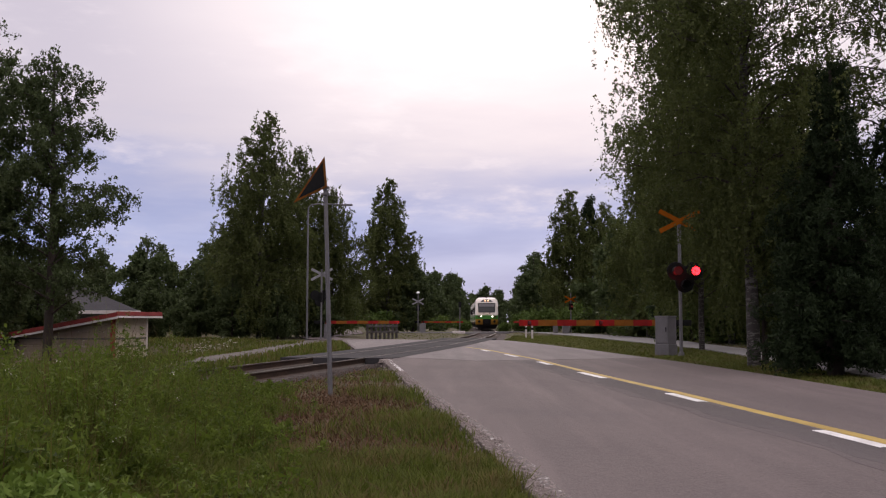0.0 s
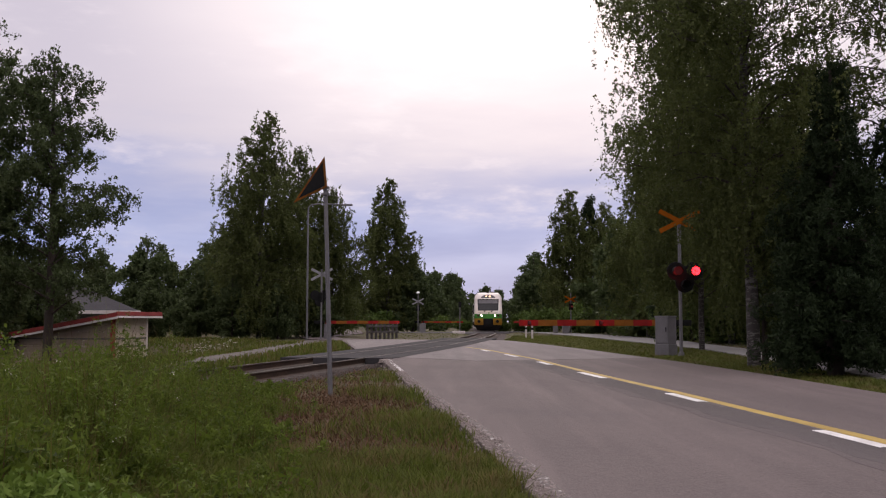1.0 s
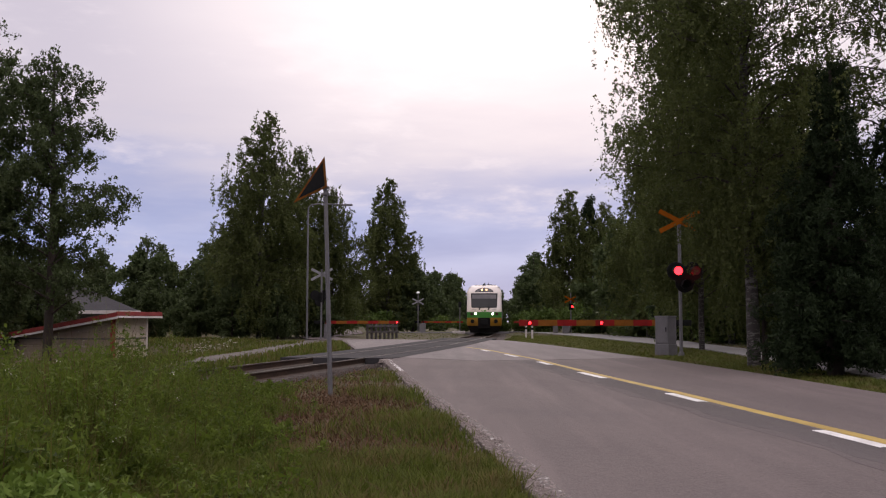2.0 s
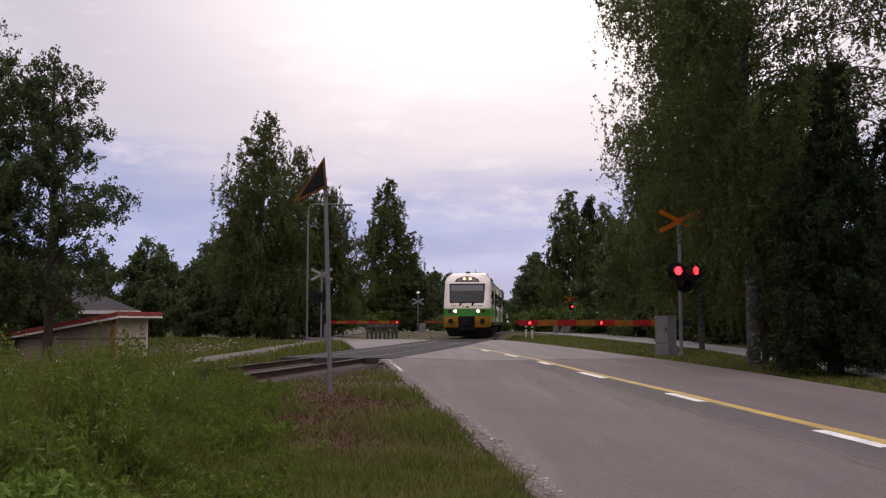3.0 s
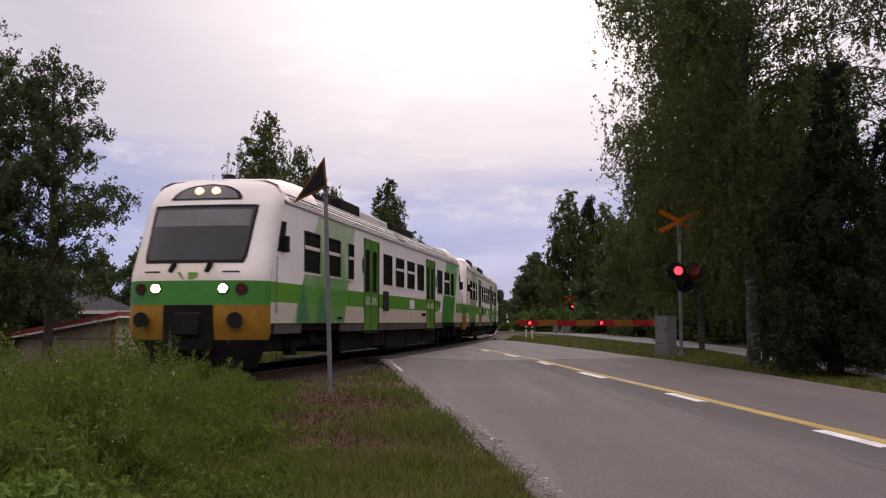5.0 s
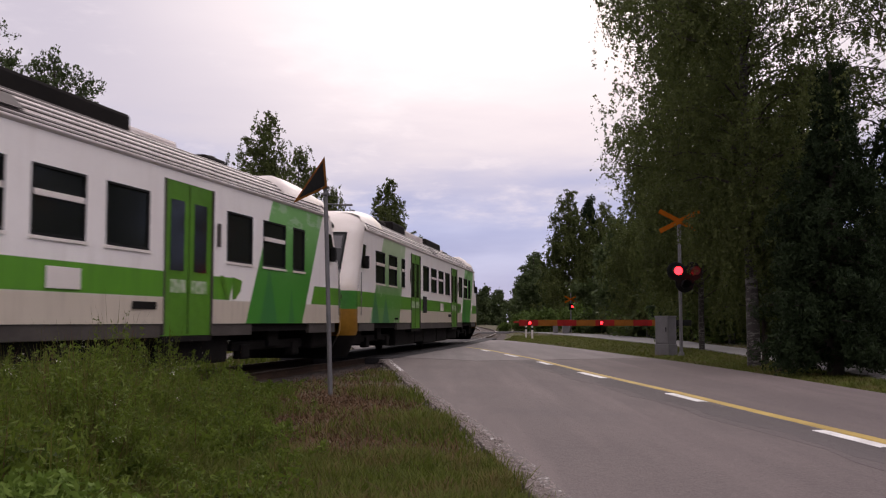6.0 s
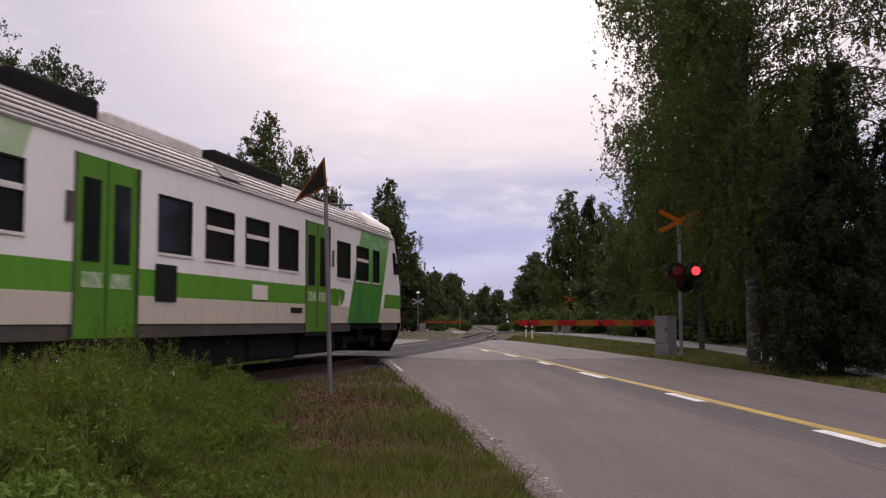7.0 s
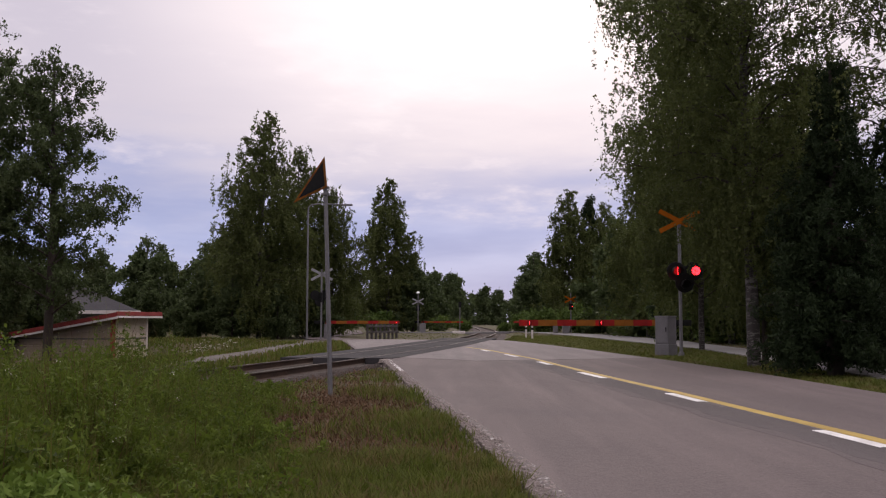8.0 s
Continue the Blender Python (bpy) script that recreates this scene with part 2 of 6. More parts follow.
def rod(bm, a, b, r0, r1=None, sides=10):
    """A tapered round bar from a to b."""
    a, b = Vector(a), Vector(b)
    d = b - a
    m = Matrix.Translation((a + b) / 2) @ d.to_track_quat("Z", "Y").to_matrix().to_4x4()
    bmesh.ops.create_cone(bm, cap_ends=True, segments=sides, radius1=r0, radius2=r0 if r1 is None else r1, depth=d.length, matrix=m)
    return bm


def slab(bm, pts, top, thick):
    """A flat slab over an outline; the top is triangulated."""
    up = [bm.verts.new((x, y, top)) for x, y in pts]
    dn = [bm.verts.new((x, y, top - thick)) for x, y in pts]
    f = bm.faces.new(up)
    g = bm.faces.new(dn[::-1])
    k = len(pts)
    for i in range(k):
        bm.faces.new((up[i], dn[i], dn[(i + 1) % k], up[(i + 1) % k]))
    bmesh.ops.recalc_face_normals(bm, faces=bm.faces[:])
    bmesh.ops.triangulate(bm, faces=[f, g], ngon_method="EAR_CLIP")
    return bm


def tube(verts, faces, pts, radii, sides=6):
    """Adds a tapered tube along pts to lists."""
    base = len(verts)
    for i, p in enumerate(pts):
        q = pts[min(i + 1, len(pts) - 1)] - pts[max(i - 1, 0)]
        q = q / (np.linalg.norm(q) + 1e-9)
        a = np.cross(q, (0.31, 0.95, 0.05) if abs(q[2]) > 0.5 else (0, 0, 1))
        a /= np.linalg.norm(a)
        b = np.cross(q, a)
        for k in range(sides):
            t = 2 * math.pi * k / sides
            verts.append(p + radii[i] * (math.cos(t) * a + math.sin(t) * b))
    for i in range(len(pts) - 1):
        for k in range(sides):
            c, d = base + i * sides, base + (i + 1) * sides
            faces.append((c + k, c + (k + 1) % sides, d + (k + 1) % sides, d + k))


# ---- the railway line ----
STEP = 0.25
S = np.arange(-600, 160, STEP)
PSI = 0.1788 + 0.002525 * np.clip(S, -132, 200) + 9.545e-6 * np.clip(S, -132, 200) ** 2
TX, TY = np.cumsum(-np.sin(PSI) * STEP), np.cumsum(-np.cos(PSI) * STEP)
ZERO = int(np.argmin(abs(S)))
TX, TY = TX - TX[ZERO] - 2.787, TY - TY[ZERO] + 28.833


def on_line(s):
    return np.array([np.interp(s, S, TX), np.interp(s, S, TY)])


def side_line(s, w):
    """A point w metres to the left of the line, looking the way the train goes."""
    p = np.interp(s, S, PSI)
    return on_line(s) + w * np.array([math.cos(p), -math.sin(p)])


def line_x(y):
    return np.interp(y, TY[::-1], TX[::-1])


ROAD_Y = (-90, -6, 3, 6.86, 9.35, 12.2, 15.4, 19.6, 26.2, 33, 45, 52.8)
ROAD_L = (2.2, 1.0, 0.92, 0.63, 0.39, 0.04, -0.35, -0.8, -1.5, -2.9, -4.5, -5.6)
MID_Y = (-90, -6, 5, 8.27, 10.88, 13.92, 19.58, 27.03, 35.03, 41.6, 50)
MID_X = (5.3, 4.1, 3.95, 3.81, 3.62, 3.42, 2.96, 2.49, 1.6, 0.5, -1.4)
EDGE_Y = (-90, -6, 5, 14, 19.2, 25, 35, 46, 52.8)
EDGE_R = (7.8, 6.6, 6.5, 6.45, 6.41, 6.18, 5.5, 4.5, 3.6)
road_left = lambda y: np.interp(y, ROAD_Y, ROAD_L)
road_right = lambda y: np.interp(y, EDGE_Y, EDGE_R)
mid_line = lambda y: np.interp(y, MID_Y, MID_X)


def ground_z(x, y):
    """Height of the ground: a low bank round the road, lower gardens beyond the railway."""
    off = line_x(y) - x
    z = -0.07 + 0.03 * np.sin(0.31 * x + 0.4) * np.cos(0.23 * y)
    dip = np.clip((off - 5.0) / 7.0, 0, 1) * np.clip((y - 16) / 6.0, 0, 1) * np.clip((48 - y) / 8.0, 0, 1)
    z = z - 0.9 * dip * dip * (3 - 2 * dip)
    bed = np.clip((2.5 - abs(off)) / 1.0, 0, 1)
    return z - 0.22 * bed


def build_ground():
    a = np.concatenate([-np.geomspace(3000, 40, 26), np.linspace(-38, 38, 153), np.geomspace(40, 3000, 26)])
    b = np.concatenate([-np.geomspace(3000, 12, 20), np.linspace(-10, 70, 161), np.geomspace(71, 3500, 40)])
    x, y = np.meshgrid(a, b)
    z = ground_z(x, y)
    v = np.stack([x, y, z], -1).reshape(-1, 3)
    i = np.arange(len(b) - 1)[:, None] * len(a) + np.arange(len(a) - 1)[None]
    f = np.stack([i, i + 1, i + 1 + len(a), i + len(a)], -1).reshape(-1, 4)
    tagged(raw("ground", v, f, M["soil"], smooth=True), "grassy ground with bare brown soil", "ground", kind="structure")


def strip(bm, f_left, f_right, ys, top):
    """A thin layer between two lines x(y), its edges sloped down to the road."""
    e = top * 2.0
    rows = [[bm.verts.new(c) for c in ((f_left(y) - e, y, -0.001), (f_left(y), y, top), (f_right(y), y, top), (f_right(y) + e, y, -0.001))] for y in ys]
    for p, q in zip(rows, rows[1:]):
        for k in range(3):
            bm.faces.new((p[k], p[k + 1], q[k + 1], q[k]))
    return bm


def build_roads():
    outline = list(zip(ROAD_L, ROAD_Y)) + [(-8.2, 58), (-9.6, 64), (-12.5, 86), (-15.5, 114), (-9.5, 110), (-7.2, 86), (-8, 70), (-6.3, 60), (-4.5, 57), (-0.1, 54.8), (2.6, 55.5)]
    outline += list(zip(EDGE_R, EDGE_Y))[::-1]
    road = part("road", slab(bmesh.new(), outline, 0.0, 0.3), M["asphalt"])
    tagged(road, "worn grey asphalt road curving over the railway", "road", kind="structure")
    wob = lambda y: 0.05 * math.sin(y * 1.7) + 0.03 * math.sin(y * 4.1)
    bm = strip(bmesh.new(), lambda y: mid_line(y) - 0.75 + wob(y), lambda y: mid_line(y) - 0.06 + wob(y + 9) * 0.5, np.linspace(-85, 26, 160), 0.003)
    part("road_seam", bm, M["asphalt_mid"], road, "darker resurfaced seam")
    bm = strip(bmesh.new(), lambda y: mid_line(y) - 0.60 + wob(y * 1.3 + 4), lambda y: mid_line(y) - 0.09 + wob(y + 9) * 0.3, np.linspace(-85, 25, 220), 0.005)
    part("road_seam", bm, M["asphalt_dark"], road, "dark middle of the resurfaced seam")
    pale = [(-1.9, 28.6), (1.0, 25.4), (5.9, 27.5), (4.4, 46), (3.5, 52.6), (2.5, 55), (0, 54.6), (-4.4, 56.6), (-5.4, 52.6), (-4.4, 45), (-2.9, 33.5)]
    part("road_apron", slab(bmesh.new(), pale, 0.005, 0.004), M["asphalt_pale"], road, "paler asphalt laid at the crossing")
    bm = strip(bmesh.new(), lambda y: mid_line(y) - 0.01, lambda y: mid_line(y) + 0.10, np.linspace(-85, 39, 140), 0.010)
    part("centre_line", bm, M["yellow_line"], road, "solid yellow no-passing line")
    for y0, y1 in ((-19.0, -17.6), (-13.6, -12.2), (-8.3, -7.0), (-3.2, -1.9), (2.0, 3.4), (5.1, 6.3), (7.95, 9.2), (12.45, 13.9), (17.6, 19.6), (23.1, 24.8), (28.3, 30.2), (33.5, 35.2)):
        bm = strip(bmesh.new(), lambda y: mid_line(y) - 0.20, lambda y: mid_line(y) - 0.08, np.linspace(y0, y1, 4), 0.010)
        part("lane_dash", bm, M["white_line"], road)
    bm = strip(bmesh.new(), lambda y: mid_line(y) - 0.15, lambda y: mid_line(y) - 0.08, np.linspace(11.7, 12.38, 4), 0.008)
    part("lane_dash", bm, M["worn_line"], road, "half worn dash")
    for y0, y1, m in ((-40.0, 1.5, "worn_line"), (2.5, 8.2, "worn_line"), (8.5, 10.6, "worn_line"), (10.9, 16.0, "worn_line"), (16.8, 19.0, "worn_line"), (20.2, 26.2, "white_line")):
        bm = strip(bmesh.new(), lambda y: road_left(y) - 0.03, lambda y: road_left(y) + 0.045, np.linspace(y0, y1, 24), 0.006)
        part("edge_line", bm, M[m], road, "worn white edge line")
    for y0, y1, x in ((30.5, 34.0, -2.1), (38.5, 39.6, 0.2)):
        bm = strip(bmesh.new(), lambda y: x - 0.3 * (y - y0), lambda y: x + 0.18 - 0.3 * (y - y0), np.linspace(y0, y1, 4), 0.010)
        part("stop_mark", bm, M["worn_line"], road)
    bm, rows = bmesh.new(), []
    for v in np.concatenate([np.arange(-85, -5, 0.8), np.arange(-5, 27, 0.08)]):
        e = float(road_left(v))
        out = 0.16 + 0.07 * noise.noise((v * 1.3, 0, 0)) + 0.07 * noise.noise((v * 5.0, 3, 0))
        rows.append([bm.verts.new((e + 0.02 + 0.05 * noise.noise((v * 6.0, 7, 0)), v, 0.003)), bm.verts.new((e - 0.15, v, -0.012 + 0.012 * noise.noise((v * 8, 1, 1)))), bm.verts.new((e - out, v, -0.10))])
    for a, b in zip(rows, rows[1:]):
        for k in range(2):
            bm.faces.new((a[k], a[k + 1], b[k + 1], b[k]))
    bmesh.ops.recalc_face_normals(bm, faces=bm.faces[:])
    tagged(part("gravel_shoulder", bm, M["gravel"]), "crumbling grey-brown gravel road shoulder", "gravel", kind="structure")
    lane = [(-5.0, 52.5), (-5.8, 41.6), (-5.9, 33), (-6.1, 27), (-7.0, 25.5), (-7.6, 30), (-7.4, 36), (-7.7, 41.6), (-8.0, 57)]
    tagged(part("gravel_lane", slab(bmesh.new(), lane, -0.055, 0.3), M["lane"]), "pale gravel lane beside the railway", "lane", kind="structure")
    near = [(9.0, -80), (8.0, 2), (8.1, 12), (8.33, 18), (8.66, 22), (9.5, 29), (10.2, 37.2), (10.2, 49.8), (10.2, 64.3), (9.4, 86), (8.0, 100)]
    far = [(9.2, 101), (11.4, 92), (13.6, 75.2), (13.3, 52.8), (11.9, 37), (11.2, 29.3), (10.7, 23.5), (10.4, 18), (10.2, 12), (10.1, 2), (11.2, -80)]
    tagged(part("footpath", slab(bmesh.new(), near + far, -0.02, 0.25), M["path"]), "pale grey asphalt foot and cycle path", "path", kind="structure")
    cross = [(8.0, 99), (3.0, 93), (-1.5, 92), (-6, 93), (-6, 95.2), (-1.5, 94.6), (3, 95.6), (9.2, 101)]
    tagged(part("footpath_crossing", slab(bmesh.new(), cross, 0.02, 0.2), M["path"]), "pale path crossing the railway", "path", kind="structure")


def build_track():
    bed = empty("railway_track", Matrix(), "rusty railway track on dark ballast with wooden sleepers", "railway track", kind="structure")
    ss = np.concatenate([np.arange(-420, -130, 6.0), np.arange(-130, 60, 1.0)])
    bm = bmesh.new()
    rows = [[bm.verts.new((*side_line(s, w), z)) for w, z in ((-2.4, -0.42), (-1.55, -0.165), (1.55, -0.165), (2.4, -0.42))] for s in ss]
    for p, q in zip(rows, rows[1:]):
        for k in range(3):
            bm.faces.new((p[k], p[k + 1], q[k + 1], q[k]))
    bmesh.ops.recalc_face_normals(bm, faces=bm.faces[:])
    part("ballast", bm, M["ballast"], bed)
    for w in (-0.797, 0.797):
        for nm, prof, mat in (("rail", ((-0.065, -0.16), (0.065, -0.16), (0.015, -0.13), (0.01, -0.04), (0.034, -0.02), (0.034, -0.004), (-0.034, -0.004), (-0.034, -0.02), (-0.01, -0.04), (-0.015, -0.13)), "rail"), ("rail_head", ((-0.028, -0.004), (0.028, -0.004), (0.022, 0.012), (-0.022, 0.012)), "rail_top")):
            bm = bmesh.new()
            rows = [[bm.verts.new((*side_line(s, w + a), b + 0.004)) for a, b in prof] for s in ss]
            for p, q in zip(rows, rows[1:]):
                for k in range(len(prof)):
                    bm.faces.new((p[k], p[(k + 1) % len(prof)], q[(k + 1) % len(prof)], q[k]))
            bmesh.ops.recalc_face_normals(bm, faces=bm.faces[:])
            part(nm, bm, M[mat], bed)
    shared = finish("sleeper", box(bmesh.new(), -0.12, 0.12, -1.3, 1.3, -0.10, 0.08, 0.015), M["sleeper"])
    for s in np.arange(-75, 34, 0.62):
        if -28 < s < 2.5:
            continue
        ob = new("sleeper", shared)
        ob.parent = bed
        p = on_line(s)
        ob.matrix_local = pose(p[0], p[1], -0.235, 0, 0, 90 - math.degrees(np.interp(s, S, PSI)) + random.uniform(-1, 1))
    cover = [s for s in np.arange(-31.5, 3.0, 1.5)]
    for a, b in zip(cover, cover[1:]):
        for w0, w1 in ((-1.68, -0.85), (-0.70, 0.70), (0.85, 1.68)):
            bm = slab(bmesh.new(), [side_line(a + 0.01, w0), side_line(b - 0.01, w0), side_line(b - 0.01, w1), side_line(a + 0.01, w1)], 0.014 + random.uniform(-0.003, 0.003), 0.2)
            part("crossing_panel", bm, M["panel"], bed)


build_ground()
build_roads()
build_track()


# ---- trees ----
def quads(rng, centres, size, flat=0.0, long=1.5, tri=False, up=-0.7):
    """A leaf at each centre, turned at random: a lozenge, or a pointed triangle for small ones."""
    k = len(centres)
    a = rng.normal(size=(k, 3))
    a[:, 2] += up
    a /= np.linalg.norm(a, axis=1)[:, None]
    b = np.cross(a, rng.normal(size=(k, 3)))
    b[:, 2] *= 1 - flat
    b /= np.linalg.norm(b, axis=1)[:, None] + 1e-9
    s = size * rng.uniform(0.6, 1.3, (k, 1))
    a, b = a * s * long * 0.5, b * s * 0.5
    if tri:
        v = np.stack([centres - a - b, centres - a + b, centres + a], 1).reshape(-1, 3)
        return v, np.arange(3 * k).reshape(k, 3)
    v = np.stack([centres - a, centres + b - 0.1 * a, centres + a, centres - b - 0.1 * a], 1).reshape(-1, 3)
    return v, np.arange(4 * k).reshape(k, 4)


def profile(kind, t):
    """Crown radius (0 to 1) at height fraction t of the crown."""
    if kind == "birch":
        return np.sin(np.pi * np.clip(t, 0, 1) ** 0.8) ** 0.7 * 0.85 + 0.12 * (1 - t)
    if kind == "column":
        return np.clip(1.0 - t ** 2.6, 0.10, 1) * (0.75 + 0.25 * np.minimum(1, t * 5))
    if kind == "alder":
        return np.clip(1.0 - t ** 3.6, 0.08, 1) * (0.6 + 0.4 * np.minimum(1, t * 4))
    if kind == "spruce":
        return np.clip(1.02 - t, 0.03, 1) ** 0.9
    return np.sin(np.pi * np.clip(0.08 + 0.9 * t, 0, 1)) ** 0.55


def noise_of(c):
    """Smooth waves over a crown, 0 to 1, to open gaps in it."""
    a = np.sin(c[:, 0] * 2.1 + 1.3 * np.sin(c[:, 2] * 1.1)) + np.sin(c[:, 1] * 1.7 + c[:, 2] * 0.9) + np.sin(c[:, 2] * 2.3 + c[:, 0])
    return (a + 3) / 6


def tree(name, kind, height, radius, leaves, size, seed, bark, leaf, label, clear=0.12, hang=0.9, limbs=46, trunk_r=0.16, lean=0.0, sub=7, tight=0.035, long=1.5, even=1.3, per=14, cut=None, thin=None, twigs=4, floor=0.15, reach=None):
    """A tree at the origin: trunk and limbs as one mesh, leaves on hanging twigs as the crown."""
    rng = np.random.default_rng(seed)
    root = empty(name, Matrix(), label, "tree")
    k = 9
    zs = np.linspace(-0.3, height * 0.97, k)
    bend = np.cumsum(rng.normal(0, 0.018 * height / 4, (k, 2)), 0) * np.linspace(0, 1, k)[:, None]
    bend[:, 0] += lean * np.linspace(0, 1, k) ** 1.5
    stem = np.column_stack([bend, zs])
    V, F = [], []
    tube(V, F, stem, trunk_r * (1.15 - np.linspace(0, 1, k)) + 0.012, 9)
    t = (np.arange(limbs) + rng.uniform(0, 1, limbs)) / limbs
    hz = height * (clear + (0.985 - clear) * t)
    az = np.arange(limbs) * 2.39996 + rng.normal(0, 0.5, limbs)
    length = radius * profile(kind, t) * rng.uniform(0.62, 1.12, limbs)
    if reach:
        # how far the boughs on one side spread at each height
        far_x = np.interp(hz, *reach)
        length = np.where(np.cos(az) < -0.2, np.minimum(length, 0.8 * far_x / np.maximum(0.2, -np.cos(az))), length)
    if kind == "spruce":
        rise, sag = -0.10 * length, 0.12 * length
    elif kind in ("round", "alder"):
        rise, sag = 0.75 * length, 0.25 * length
    elif kind == "column" and hang < 1.0:
        rise, sag = 0.35 * length, 0.35 * length
    else:
        rise, sag = 0.85 * length, 0.75 * length
    foot = np.column_stack([np.interp(hz, zs, stem[:, 0]), np.interp(hz, zs, stem[:, 1]), hz])
    out = np.column_stack([np.cos(az), np.sin(az), np.zeros(limbs)])

    def along(i, u):
        i = np.asarray(i)
        return foot[i] + out[i] * (length[i] * u)[:, None] + np.column_stack([0 * u, 0 * u, rise[i] * u - sag[i] * u * u])

    stem_faces = len(F)
    for i in range(limbs):
        u = np.linspace(0, 0.8, 5)
        r = trunk_r * 0.28 * (1.05 - t[i]) + 0.006
        tube(V, F, along([i] * 5, u), r * (1.05 - u), 5)
    # side branches, unevenly leafed, carry the hanging twigs
    m = limbs * sub
    i = rng.choice(limbs, m, p=(length + 0.2 * radius) / (length + 0.2 * radius).sum())
    u = rng.uniform(0.18, 1.0, m)
    root_p = along(i, u)
    a = rng.normal(0, 1, (m, 3)) * np.array([1, 1, 0.5])
    d = out[i] * 0.9 + a * 0.75
    if kind == "spruce":
        d[:, 2] = -0.25 + 0.1 * d[:, 2]
    else:
        d[:, 2] += 0.25
    d /= np.linalg.norm(d, axis=1)[:, None]
    span = (0.16 * radius + 0.30 * length[i]) * rng.uniform(0.5, 1.2, m)
    n = leaves // per
    full = rng.gamma(even, 1.0, m) * span
    for k in np.nonzero(full > np.quantile(full, 1 - 1 / twigs))[0]:
        tube(V, F, root_p[k] + d[k] * span[k] * np.linspace(0, 0.8, 3)[:, None], np.array([0.014, 0.010, 0.004]), 3)
    stem_ob = raw("trunk", np.array(V), F, bark, root, smooth=True)
    stem_ob.data.materials.append(M["bark"])
    stem_ob.data.polygons.foreach_set("material_index", [0] * stem_faces + [1] * (len(F) - stem_faces))
    b = rng.choice(m, n, p=full / full.sum())
    w0 = rng.uniform(0.05, 1.05, n)
    start = root_p[b] + d[b] * (span[b] * w0)[:, None]
    start += rng.normal(0, 1, (n, 3)) * (tight * radius + 0.04)
    drop = hang * rng.uniform(0.1, 1.0, n) ** 1.3 * (0.3 + 0.7 * w0)
    w = rng.uniform(0, 1, (n, per))
    c = start[:, None, :] + np.zeros((n, per, 3))
    c[:, :, 2] -= w * drop[:, None]
    drift = rng.normal(0, 0.12, (n, 1, 3)) * w[:, :, None] * hang
    c = c + drift + rng.normal(0, size * (0.8 if per < 20 else 0.5), (n, per, 3))
    c = c.reshape(-1, 3)
    c = c[c[:, 2] > floor + (rng.normal(0, 0.12, len(c)) if floor > 0.2 else 0)]
    if cut:
        # an uneven crown: the boughs on one side start higher
        c = c[(c[:, 0] > cut[0]) | (c[:, 2] > cut[1] + rng.normal(0, 0.35, len(c)))]
    if reach:
        c = c[-c[:, 0] < np.interp(c[:, 2], *reach) + rng.normal(0, 0.10, len(c))]
    if thin:
        c = c[(c[:, 0] < thin[0]) | (c[:, 2] < thin[1]) | (noise_of(c) < thin[2])]
    v, f = quads(rng, c, size, 0.0, long, True)
    raw("crown", v, f, leaf, root)
    return root


def place(proto, x, y, s=1.0, turn=0.0, group="trees by the line", label="", sz=None):
    m = Matrix.Translation((x, y, float(ground_z(x, y)))) @ Matrix.Rotation(turn, 4, "Z") @ Matrix.Diagonal((s, s, sz or s, 1))
    ob = copy_thing(proto, m)
    return tagged(ob, label, group=group)


def bush(name, w, h, leaves, size, seed, leaf, label):
    rng = np.random.default_rng(seed)
    root = empty(name, Matrix(), label, "bush")
    V, F = [], []
    for _ in range(9):
        e = rng.normal(0, 0.35, 2) * w * 0.5
        p = np.linspace(0, 1, 4)[:, None] * np.array([e[0], e[1], h * rng.uniform(0.5, 0.9)]) - np.array([0, 0, 0.1])
        tube(V, F, p, 0.03 * (1.1 - np.linspace(0, 1, 4)), 5)
    raw("stems", np.array(V), F, M["bark"], root)
    k = 26
    lobes = np.column_stack([rng.normal(0, 0.22, k) * w, rng.normal(0, 0.22, k) * w, rng.uniform(0.15, 0.8, k) * h])
    c = lobes[rng.integers(0, k, leaves)] + rng.normal(0, 1, (leaves, 3)) * np.array([0.11 * w, 0.11 * w, 0.14 * h])
    c[:, 2] = np.abs(c[:, 2])
    v, f = quads(rng, c, size)
    raw("foliage", v, f, leaf, root)
    return root


